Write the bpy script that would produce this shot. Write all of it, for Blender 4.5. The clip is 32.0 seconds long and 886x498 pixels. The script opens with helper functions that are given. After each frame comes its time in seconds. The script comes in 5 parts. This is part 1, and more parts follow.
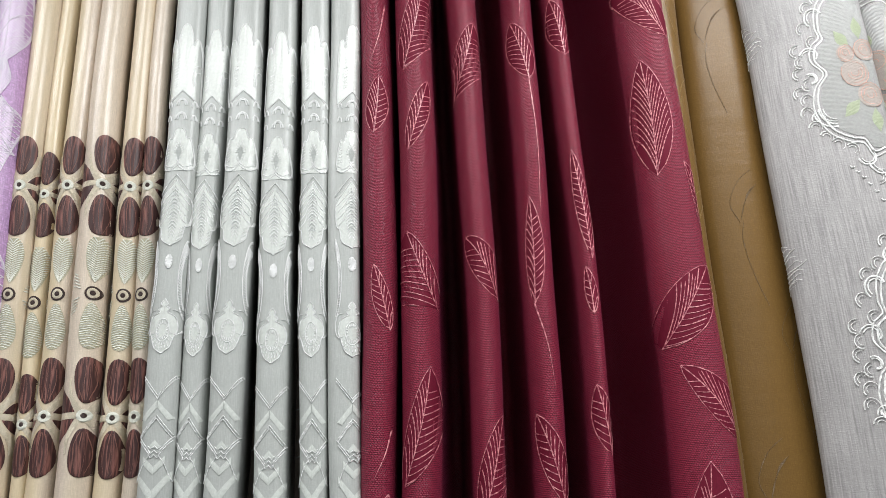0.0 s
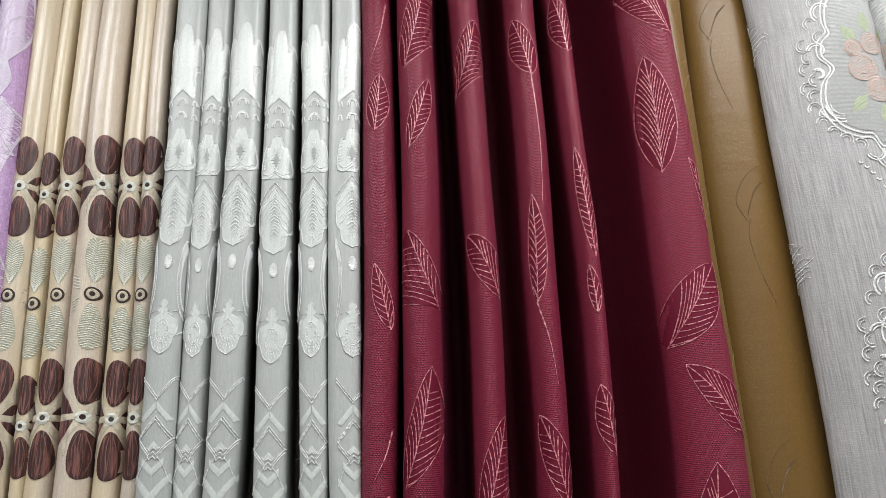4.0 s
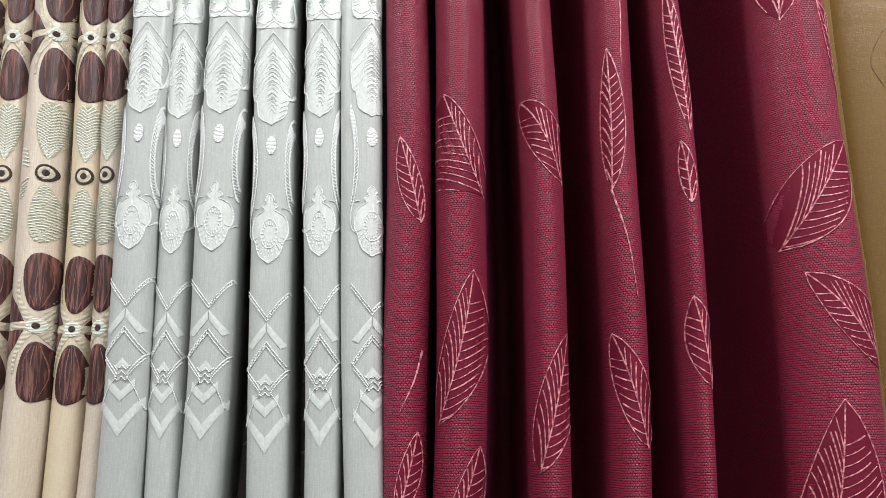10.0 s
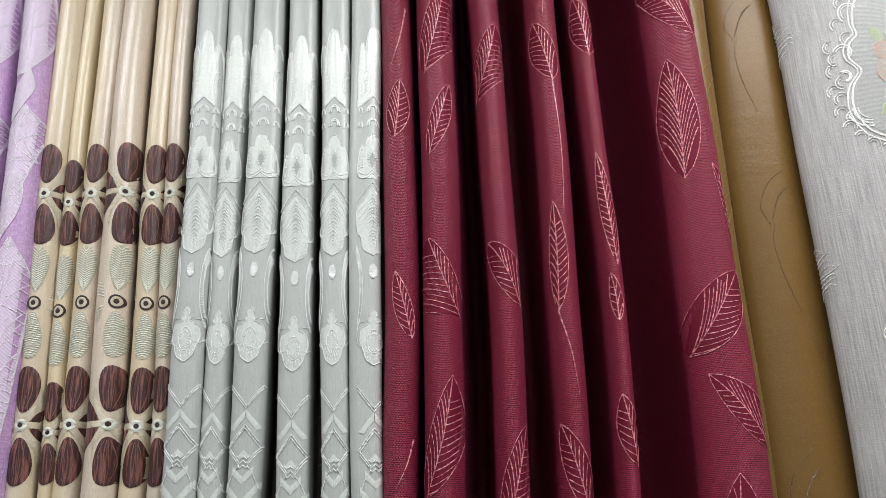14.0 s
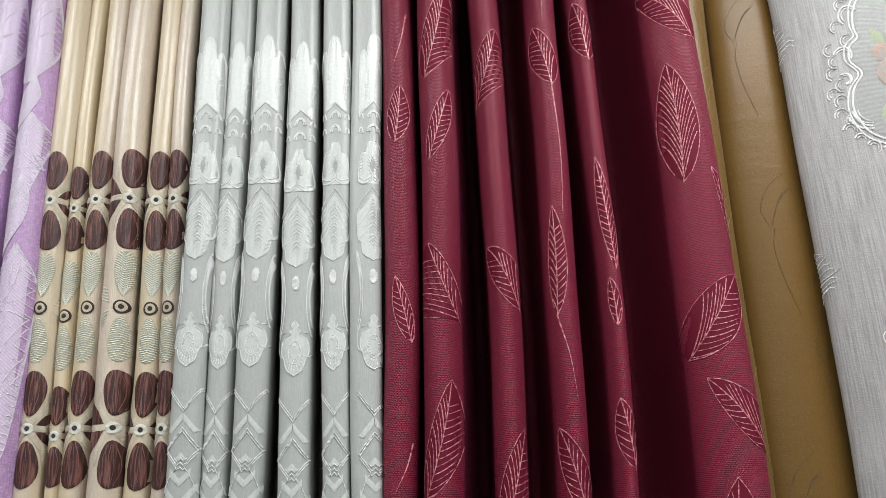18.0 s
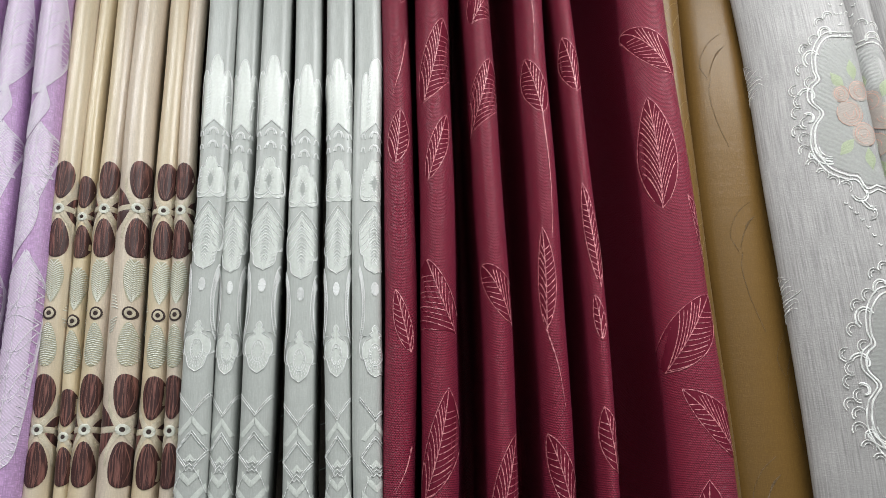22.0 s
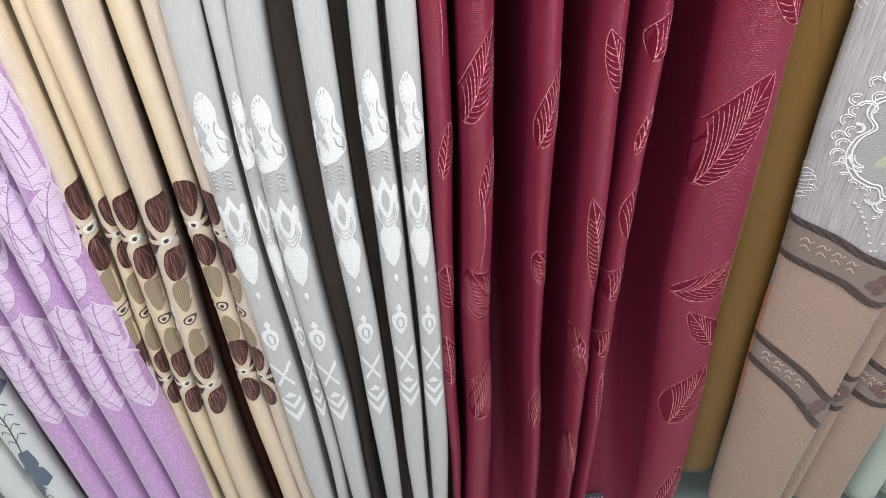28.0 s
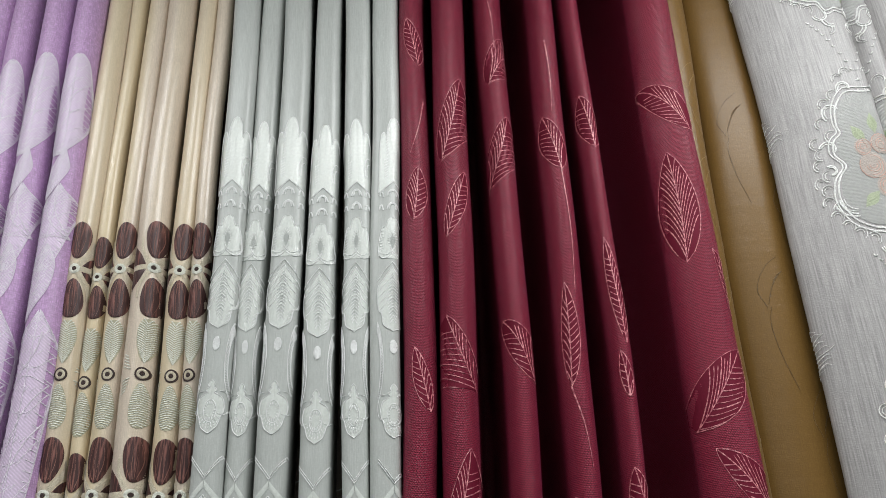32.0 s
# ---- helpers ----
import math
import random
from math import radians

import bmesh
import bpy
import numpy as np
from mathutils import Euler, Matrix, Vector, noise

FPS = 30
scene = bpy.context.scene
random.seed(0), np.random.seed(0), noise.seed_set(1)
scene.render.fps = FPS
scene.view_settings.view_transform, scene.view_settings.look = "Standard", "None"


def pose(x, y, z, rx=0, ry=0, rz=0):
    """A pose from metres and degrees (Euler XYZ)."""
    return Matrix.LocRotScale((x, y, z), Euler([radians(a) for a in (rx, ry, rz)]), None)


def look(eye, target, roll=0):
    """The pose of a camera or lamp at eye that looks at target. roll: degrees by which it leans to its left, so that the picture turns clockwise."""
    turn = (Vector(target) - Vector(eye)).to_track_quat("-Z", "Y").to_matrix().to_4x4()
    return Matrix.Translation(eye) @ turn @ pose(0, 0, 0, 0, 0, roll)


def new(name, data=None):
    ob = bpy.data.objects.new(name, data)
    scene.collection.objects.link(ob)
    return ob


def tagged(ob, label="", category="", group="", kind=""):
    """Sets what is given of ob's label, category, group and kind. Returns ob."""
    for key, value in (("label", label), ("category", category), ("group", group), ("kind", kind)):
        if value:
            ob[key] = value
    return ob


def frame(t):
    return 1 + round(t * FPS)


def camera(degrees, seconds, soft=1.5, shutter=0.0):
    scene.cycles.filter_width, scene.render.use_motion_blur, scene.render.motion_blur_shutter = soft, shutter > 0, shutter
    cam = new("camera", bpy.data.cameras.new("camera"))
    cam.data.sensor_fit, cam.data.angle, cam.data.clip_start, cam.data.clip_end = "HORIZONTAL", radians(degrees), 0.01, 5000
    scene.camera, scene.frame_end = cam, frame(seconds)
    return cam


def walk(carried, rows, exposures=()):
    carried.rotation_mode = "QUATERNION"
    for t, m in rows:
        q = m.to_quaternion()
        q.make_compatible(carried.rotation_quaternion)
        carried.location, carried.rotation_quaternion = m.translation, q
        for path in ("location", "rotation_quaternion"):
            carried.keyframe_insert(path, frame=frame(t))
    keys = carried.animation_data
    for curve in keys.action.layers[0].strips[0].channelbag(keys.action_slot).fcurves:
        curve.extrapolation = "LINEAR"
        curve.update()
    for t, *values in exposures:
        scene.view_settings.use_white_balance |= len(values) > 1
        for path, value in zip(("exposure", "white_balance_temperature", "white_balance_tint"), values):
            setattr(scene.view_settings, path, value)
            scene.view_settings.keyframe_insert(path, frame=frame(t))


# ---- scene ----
cam = camera(57.0, 32.0, soft=0.9, shutter=0.3)
PATH = [
    (0, (0.0, 0.0, 1.5), (-0.014, 1.889, 2.159), -2.2),
    (0.5, (-0.007, 0.013, 1.493), (-0.018, 1.895, 2.169), -2.3),
    (1, (-0.01, 0.017, 1.487), (-0.013, 1.895, 2.176), -2.3),
    (1.5, (-0.018, 0.016, 1.487), (-0.013, 1.894, 2.175), -2.5),
    (2, (-0.009, 0.013, 1.49), (-0.014, 1.894, 2.172), -2.3),
    (2.5, (-0.001, 0.012, 1.49), (-0.012, 1.893, 2.171), -2.3),
    (4.5, (0.012, 0.018, 1.5), (-0.037, 1.905, 2.16), -2.0),
    (5, (0.003, 0.066, 1.508), (-0.051, 1.965, 2.133), -1.8),
    (5.5, (-0.022, 0.14, 1.524), (-0.08, 2.064, 2.065), -1.8),
    (6, (-0.005, 0.196, 1.534), (-0.149, 2.131, 2.019), -1.2),
    (6.5, (0.007, 0.244, 1.545), (-0.172, 2.19, 1.971), -0.9),
    (7, (-0.013, 0.251, 1.539), (-0.141, 2.2, 1.97), -1.1),
    (7.5, (-0.016, 0.252, 1.543), (-0.13, 2.204, 1.961), -1.0),
    (8, (-0.016, 0.274, 1.542), (-0.135, 2.227, 1.955), -0.9),
    (8.5, (-0.005, 0.272, 1.544), (-0.147, 2.224, 1.956), -0.8),
    (9, (-0.007, 0.262, 1.547), (-0.137, 2.215, 1.955), -0.9),
    (9.5, (-0.022, 0.249, 1.544), (-0.123, 2.201, 1.968), -1.1),
    (10, (-0.012, 0.233, 1.542), (-0.126, 2.18, 1.987), -0.9),
    (10.5, (0.013, 0.212, 1.546), (-0.145, 2.153, 2.001), -0.9),
    (11, (0.002, 0.164, 1.542), (-0.118, 2.098, 2.038), -1.2),
    (11.5, (0.025, 0.042, 1.537), (-0.102, 1.951, 2.12), -1.5),
    (12, (0.02, 0.008, 1.523), (-0.079, 1.9, 2.162), -1.7),
    (12.5, (0.011, 0.009, 1.521), (-0.079, 1.901, 2.164), -1.9),
    (13, (0.018, 0.008, 1.523), (-0.08, 1.901, 2.162), -1.8),
    (13.5, (0.012, 0.01, 1.521), (-0.078, 1.902, 2.164), -1.9),
    (14, (0.013, 0.007, 1.523), (-0.08, 1.9, 2.162), -1.8),
    (14.5, (0.031, 0.008, 1.526), (-0.091, 1.901, 2.159), -1.6),
    (16.5, (0.035, 0.008, 1.528), (-0.088, 1.902, 2.158), -1.7),
    (17, (0.03, 0.005, 1.528), (-0.079, 1.901, 2.156), -1.8),
    (17.5, (0.024, 0.005, 1.526), (-0.08, 1.9, 2.158), -1.9),
    (18, (0.031, -0.001, 1.528), (-0.095, 1.891, 2.164), -1.7),
    (18.5, (-0.008, -0.065, 1.519), (-0.123, 1.808, 2.212), -2.1),
    (19, (-0.022, -0.07, 1.508), (-0.051, 1.807, 2.196), -2.5),
    (19.5, (-0.065, -0.069, 1.515), (-0.026, 1.818, 2.178), -2.3),
    (20, (-0.05, -0.076, 1.524), (-0.025, 1.818, 2.166), -1.9),
    (20.5, (-0.041, -0.076, 1.529), (-0.027, 1.822, 2.161), -1.7),
    (21, (-0.044, -0.071, 1.525), (-0.028, 1.824, 2.165), -1.7),
    (21.5, (-0.036, -0.073, 1.524), (-0.028, 1.821, 2.166), -1.7),
    (22, (-0.031, -0.077, 1.527), (-0.029, 1.82, 2.161), -1.6),
    (22.5, (-0.034, -0.074, 1.524), (-0.031, 1.821, 2.164), -1.6),
    (23, (-0.046, -0.068, 1.521), (-0.03, 1.824, 2.169), -1.7),
    (23.5, (-0.038, -0.065, 1.52), (-0.029, 1.826, 2.17), -1.7),
    (24, (-0.035, -0.071, 1.523), (-0.042, 1.847, 2.09), -1.6),
    (24.5, (-0.059, -0.014, 1.503), (-0.043, 1.983, 1.382), -2.5),
    (25, (-0.065, 0.075, 1.538), (-0.085, 1.812, 0.547), -4.0),
    (25.5, (-0.075, 0.11, 1.528), (-0.087, 1.678, 0.286), -4.2),
    (27.5, (-0.061, 0.09, 1.504), (-0.106, 1.579, 0.17), -4.6),
    (28, (-0.144, 0.161, 1.549), (-0.066, 1.638, 0.202), -3.3),
    (28.5, (-0.113, 0.049, 1.512), (-0.053, 1.808, 0.563), -3.2),
    (29, (-0.061, 0.023, 1.489), (-0.089, 1.957, 0.982), -3.3),
    (29.5, (-0.05, -0.001, 1.501), (-0.089, 1.998, 1.489), -2.8),
    (30, (-0.029, -0.018, 1.503), (-0.1, 1.944, 1.883), -2.0),
    (30.5, (-0.023, -0.03, 1.491), (-0.096, 1.819, 2.25), -1.7),
    (31, (-0.035, -0.046, 1.489), (-0.082, 1.779, 2.305), -1.6),
    (31.5, (-0.037, -0.046, 1.491), (-0.074, 1.78, 2.306), -1.4),
    (32, (-0.04, -0.042, 1.495), (-0.065, 1.775, 2.33), -1.8),
]
EXPOSURES = [(0, -0.7, 6500, 10), (1, -0.7, 6500, 10), (2, -0.8, 6500, 11), (5, -0.82, 6500, 10), (6, -0.58, 6500, 11), (7, -0.65, 6500, 11), (8, -0.5, 6500, 11), (9, -0.54, 6500, 11), (10, -0.51, 6500, 11), (11, -0.5, 6500, 11), (12, -0.81, 6500, 11), (14, -0.82, 6500, 10), (17, -0.84, 6500, 9), (20, -0.82, 6500, 9), (22, -0.86, 6500, 8), (23, -0.76, 6500, 8), (24, -0.92, 6500, 8), (24.5, -0.32, 6500, 12), (25, 0.22, 6500, 17), (25.5, 0.23, 6500, 18), (28.3, 0.22, 6500, 18), (29, -0.1, 6350, 16), (29.5, -0.33, 6250, 13), (30, -0.56, 6200, 9), (30.5, -1.01, 6400, 8), (31, -1.06, 6500, 8), (32, -1.03, 6500, 8)]
walk(cam, [(t, look(eye, target, roll)) for t, eye, target, roll in PATH], EXPOSURES)

# ---- light ----
world = bpy.data.worlds.new("shop_world")
scene.world = world
world.use_nodes = True
world.node_tree.nodes["Background"].inputs[0].default_value = (0.9, 0.95, 1.0, 1)
world.node_tree.nodes["Background"].inputs[1].default_value = 0.15


def area_lamp(name, m, sx, sy, watts, colour):
    lamp = bpy.data.lights.new(name, "AREA")
    lamp.shape, lamp.size, lamp.size_y, lamp.energy, lamp.color = "RECTANGLE", sx, sy, watts, colour
    ob = new(name, lamp)
    ob.matrix_world = m
    return ob


LAMPS = [(-1.0, 0.22, 28), (0.66, 0.28, 47), (-1.0, -1.7, 34), (0.66, -1.7, 34)]
for lx, ly, watts in LAMPS:
    area_lamp("ceiling_lamp_light", pose(lx, ly, 2.69), 1.15, 0.25, watts, (0.97, 0.985, 1.0))


# ---- materials ----
def srgb(r, g, b):
    return tuple((c / 255 / 12.92 if c / 255 < 0.04045 else ((c / 255 + 0.055) / 1.055) ** 2.4) for c in (r, g, b)) + (1,)


class Mat:
    """A small node-tree builder round one Principled shader."""

    def __init__(self, name, colour, rough=0.6, sheen=0.0, spec=0.4, metal=0.0):
        self.m = bpy.data.materials.new(name)
        self.m.use_nodes = True
        self.t = self.m.node_tree
        self.p = self.t.nodes["Principled BSDF"]
        self.p.inputs["Base Color"].default_value = colour
        self.p.inputs["Roughness"].default_value = rough
        self.p.inputs["Metallic"].default_value = metal
        self.p.inputs["Specular IOR Level"].default_value = spec
        if sheen:
            self.p.inputs["Sheen Weight"].default_value = sheen
            self.p.inputs["Sheen Roughness"].default_value = 0.4
        self.colour = colour

    def node(self, kind, **values):
        n = self.t.nodes.new(kind)
        for k, v in values.items():
            n.inputs[k.replace("_", " ")].default_value = v
        return n

    def link(self, a, b):
        self.t.links.new(a, b)

    def mapped(self, source, scale):
        c = self.t.nodes.new("ShaderNodeTexCoord")
        m = self.node("ShaderNodeMapping", Scale=scale)
        self.link(c.outputs[source], m.inputs["Vector"])
        return m.outputs["Vector"]

    def mix(self, factor, a, b, mode="MIX"):
        n = self.t.nodes.new("ShaderNodeMix")
        n.data_type, n.blend_type = "RGBA", mode
        for slot, value in ((0, factor), (6, a), (7, b)):
            if hasattr(value, "node"):
                self.link(value, n.inputs[slot])
            else:
                n.inputs[slot].default_value = value
        return n.outputs[2]

    def ramp(self, value, lo, hi):
        n = self.t.nodes.new("ShaderNodeMapRange")
        n.inputs["From Min"].default_value, n.inputs["From Max"].default_value = lo, hi
        self.link(value, n.inputs["Value"])
        return n.outputs["Result"]

    def noise(self, vector, scale, detail=3.0):
        n = self.node("ShaderNodeTexNoise", Scale=scale, Detail=detail)
        self.link(vector, n.inputs["Vector"])
        return n.outputs["Fac"]

    def wave(self, vector, scale, direction, distortion=0.0):
        n = self.node("ShaderNodeTexWave", Scale=scale, Distortion=distortion)
        n.bands_direction = direction
        self.link(vector, n.inputs["Vector"])
        return n.outputs["Fac"]

    def paint(self, socket):
        self.link(socket, self.p.inputs["Base Color"])

    def bump(self, height, distance, strength=1.0):
        n = self.node("ShaderNodeBump", Strength=strength, Distance=distance)
        self.link(height, n.inputs["Height"])
        if self.p.inputs["Normal"].links:
            self.link(self.p.inputs["Normal"].links[0].from_socket, n.inputs["Normal"])
        self.link(n.outputs["Normal"], self.p.inputs["Normal"])


def tint(c, k):
    return tuple(min(1, v * k) for v in c[:3]) + (1,)


def cloth(name, colour, rough=0.6, sheen=0.3, spec=0.3, thread=0.0018, relief=0.0003, contrast=0.25, slub=0.12, streak=(900, 40), shimmer=None):
    """Woven cloth: thread grid in relief and tone, long slubs along the threads, slow uneven fading."""
    m = Mat(name, colour, rough, sheen, spec)
    uv = m.mapped("UV", (1, 1, 1))
    k = 1 / thread
    warp, weft = m.ramp(m.noise(m.mapped("UV", (k, k * 0.16, 1)), 1.0, 1), 0.3, 0.7), m.ramp(m.noise(m.mapped("UV", (k * 0.22, k * 0.9, 1)), 1.0, 1), 0.3, 0.7)
    grid = m.node("ShaderNodeMath")
    grid.operation = "MULTIPLY"
    m.link(warp, grid.inputs[0])
    m.link(weft, grid.inputs[1])
    slubs = m.noise(m.mapped("UV", (streak[0], streak[1], 1)), 1.0, 2)
    slow = m.noise(uv, 5.0, 3)
    c = m.mix(m.ramp(grid.outputs[0], 0.0, 0.8), tint(colour, 1 - contrast), tint(colour, 1 + contrast * 0.6))
    c = m.mix(m.ramp(slubs, 0.35, 0.7), c, tint(colour, 1 + slub), "MIX") if slub == 0 else m.mix(slub, c, m.mix(m.ramp(slubs, 0.3, 0.7), tint(colour, 0.45), tint(colour, 1.5)))
    c = m.mix(m.ramp(slow, 0.3, 0.75), c, m.mix(0.22, c, tint(colour, 0.72)))
    if shimmer:
        c = m.mix(m.ramp(m.noise(m.mapped("UV", (22, 0.3, 1)), 1.0, 0), 0.38, 0.64), c, m.mix(0.55, c, shimmer))
    m.paint(c)
    m.bump(grid.outputs[0], relief)
    m.bump(slubs, relief * 0.6)
    creases = m.noise(m.mapped("UV", (9, 34, 1)), 1.0, 3)
    m.bump(creases, 0.003, 0.25)
    return m.m


def dashed_cloth(name, colour):
    """Ribbed cloth woven in rows of short raised dashes, with a few long slubs across."""
    m = Mat(name, colour, 0.40, 0.13, 0.4)
    m.p.inputs["Sheen Tint"].default_value = srgb(214, 90, 140)
    b = m.node("ShaderNodeTexBrick", Scale=1.0, Brick_Width=0.0031, Row_Height=0.0021, Mortar_Size=0.00062, Mortar_Smooth=1.0)
    wander = m.noise(m.mapped("UV", (1, 1, 1)), 160.0, 1)
    shift = m.t.nodes.new("ShaderNodeVectorMath")
    shift.operation = "MULTIPLY_ADD"
    m.link(wander, shift.inputs[0])
    shift.inputs[1].default_value = (0.0016, 0.0010, 0)
    m.link(m.mapped("UV", (1, 1, 1)), shift.inputs[2])
    m.link(shift.outputs[0], b.inputs["Vector"])
    gap = b.outputs["Fac"]
    slubs = m.noise(m.mapped("UV", (30, 520, 1)), 1.0, 2)
    warp = m.noise(m.mapped("UV", (620, 20, 1)), 1.0, 1)
    slow = m.noise(m.mapped("UV", (1, 1, 1)), 5.0, 3)
    c = m.mix(gap, srgb(161, 47, 72), tint(colour, 0.28))
    c = m.mix(m.ramp(warp, 0.3, 0.7), m.mix(0.35, c, tint(colour, 0.55)), c)
    c = m.mix(m.ramp(slubs, 0.62, 0.72), c, tint(colour, 0.55))
    c = m.mix(m.ramp(slow, 0.3, 0.75), c, m.mix(0.22, c, tint(colour, 0.72)))
    m.paint(c)
    inv = m.node("ShaderNodeMath")
    inv.operation = "SUBTRACT"
    inv.inputs[0].default_value = 1.0
    m.link(gap, inv.inputs[1])
    m.bump(inv.outputs[0], 0.0005)
    creases = m.noise(m.mapped("UV", (9, 30, 1)), 1.0, 3)
    m.bump(creases, 0.004, 0.3)
    return m.m


def thread_mat(name, colour, rough=0.4, sheen=0.2, spec=0.5, pitch=0.0011, along="Y", relief=0.0003, contrast=0.3):
    """Embroidery: close parallel stitches."""
    m = Mat(name, colour, rough, sheen, spec)
    uv = m.mapped("UV", (1, 1, 1))
    w = m.wave(uv, 0.31416 / pitch, along, 1.2)
    n = m.noise(uv, 260.0, 2)
    c = m.mix(m.ramp(w, 0.1, 0.9), tint(colour, 1 - contrast), tint(colour, 1 + contrast * 0.4))
    c = m.mix(m.ramp(n, 0.35, 0.7), tint(colour, 0.85), c)
    m.paint(c)
    m.bump(w, relief)
    return m.m


def plain(name, colour, rough=0.5, variation=0.15, scale=6.0, relief=0.0006, metal=0.0):
    m = Mat(name, colour, rough, 0, 0.4, metal)
    co = m.mapped("Object", (1, 1, 1))
    slow, fine = m.noise(co, scale, 4), m.noise(co, scale * 25, 3)
    c = m.mix(m.ramp(slow, 0.3, 0.7), tint(colour, 1 - variation), tint(colour, 1 + variation))
    c = m.mix(0.15, c, m.mix(m.ramp(fine, 0.3, 0.7), tint(colour, 0.6), tint(colour, 1.3)))
    m.paint(c)
    m.bump(fine, relief)
    return m.m


M_SILVER = cloth("silver_satin_cloth", srgb(188, 191, 187), rough=0.34, sheen=0.05, spec=0.5, thread=0.0008, relief=0.00008, contrast=0.10, slub=0.16)
M_CREAM = cloth("cream_gold_cloth", srgb(218, 202, 184), rough=0.29, sheen=0.05, spec=0.6, thread=0.0010, relief=0.0001, contrast=0.12, slub=0.18, shimmer=srgb(214, 195, 150))
M_LILAC = cloth("lilac_cloth", srgb(204, 164, 211), rough=0.42, sheen=0.35, spec=0.5, thread=0.0016, relief=0.0003, contrast=0.34)
M_MAROON = dashed_cloth("maroon_ribbed_cloth", srgb(142, 41, 68))
M_GOLD = cloth("old_gold_cloth", srgb(120, 90, 45), rough=0.36, sheen=0.05, thread=0.0010, relief=0.0001, contrast=0.14)
M_GREY = cloth("pearl_grey_cloth", srgb(170, 167, 166), rough=0.42, sheen=0.08, thread=0.0013, relief=0.00018, contrast=0.16, slub=0.45, streak=(520, 16))
M_PEACH = cloth("peach_velvet_cloth", srgb(164, 140, 124), rough=0.7, sheen=0.15, thread=0.0016, relief=0.0003, contrast=0.2, slub=0.12, streak=(300, 120))
M_WHITE = cloth("white_printed_cloth", srgb(205, 212, 208), rough=0.55, sheen=0.2, thread=0.0012, relief=0.00012, contrast=0.10)
M_TAUPE = cloth("taupe_voile_cloth", srgb(120, 110, 102), rough=0.7, sheen=0.1, thread=0.0012, relief=0.0001, contrast=0.2)
# dark brown that stands in for the shade inside the cream curtain's gap
M_CHOCO = cloth("gap_shade_cloth", srgb(92, 56, 46), rough=0.7, sheen=0.0, thread=0.0012, relief=0.0001, contrast=0.2)
M_GREEN = cloth("pale_green_cloth", srgb(176, 190, 176), rough=0.6, sheen=0.2, thread=0.0012, relief=0.0001, contrast=0.1)
M_WALL = plain("painted_wall", srgb(200, 194, 196), 0.7)
M_CEIL = plain("ceiling_paint", srgb(228, 228, 224), 0.8)
M_TILE = plain("grey_green_floor_tile", srgb(122, 138, 130), 0.25, 0.12, 4.0, 0.0001)
M_GROUT = plain("floor_grout", srgb(90, 96, 92), 0.9)
M_LAMP = bpy.data.materials.new("lamp_diffuser")
M_LAMP.use_nodes = True
M_LAMP.node_tree.nodes["Principled BSDF"].inputs["Base Color"].default_value = (0.9, 0.9, 0.88, 1)
M_FRAME = plain("white_lamp_frame", srgb(225, 225, 222), 0.4)


# ---- mesh helpers ----
def mesh_object(name, verts, faces, material, parent=None, smooth=True, uvs=None, label=""):
    me = bpy.data.meshes.new(name)
    me.from_pydata([tuple(v) for v in verts], [], faces)
    me.materials.append(material)
    if smooth:
        me.polygons.foreach_set("use_smooth", [True] * len(me.polygons))
    if uvs is not None:
        layer = me.uv_layers.new(name="UVMap")
        idx = np.empty(len(me.loops), dtype=np.int32)
        me.loops.foreach_get("vertex_index", idx)
        layer.data.foreach_set("uv", np.asarray(uvs, dtype=np.float32)[idx].ravel())
    me.update()
    ob = new(name, me)
    ob.parent = parent
    return tagged(ob, label)


def box(name, lo, hi, material, parent=None, bevel=0.0, label=""):
    bm = bmesh.new()
    bmesh.ops.create_cube(bm, size=1)
    for v in bm.verts:
        v.co = [lo[i] + (v.co[i] + 0.5) * (hi[i] - lo[i]) for i in range(3)]
    if bevel:
        bmesh.ops.bevel(bm, geom=bm.edges[:], offset=bevel, segments=2, affect="EDGES")
    me = bpy.data.meshes.new(name)
    bm.to_mesh(me)
    bm.free()
    me.materials.append(material)
    ob = new(name, me)
    ob.parent = parent
    return tagged(ob, label)


# ---- the room ----
CEIL = 2.75
FLOOR = -0.09
tagged(box("floor", (-3, -3.2, FLOOR - 0.1), (3, 1.4, FLOOR - 0.004), M_GROUT), "grey-green polished tile floor with thin grout lines", "floor", kind="structure")
tagged(box("wall_north", (-3, 1.4, FLOOR - 0.1), (3, 1.5, 2.85), M_WALL), "plain painted shop wall behind the hanging curtains", "wall", kind="structure")
tagged(box("wall_south", (-3, -3.3, FLOOR - 0.1), (3, -3.2, 2.85), M_WALL), "plain painted shop wall facing the curtains", "wall", kind="structure")
tagged(box("wall_west", (-3.1, -3.3, FLOOR - 0.1), (-3, 1.5, 2.85), M_WALL), "plain painted side wall of the shop", "wall", kind="structure")
tagged(box("wall_east", (3, -3.3, FLOOR - 0.1), (3.1, 1.5, 2.85), M_WALL), "plain painted side wall of the shop", "wall", kind="structure")
tagged(box("ceiling", (-3, -3.2, CEIL), (3, 1.4, 2.85), M_CEIL), "plain white shop ceiling", "ceiling", kind="structure")


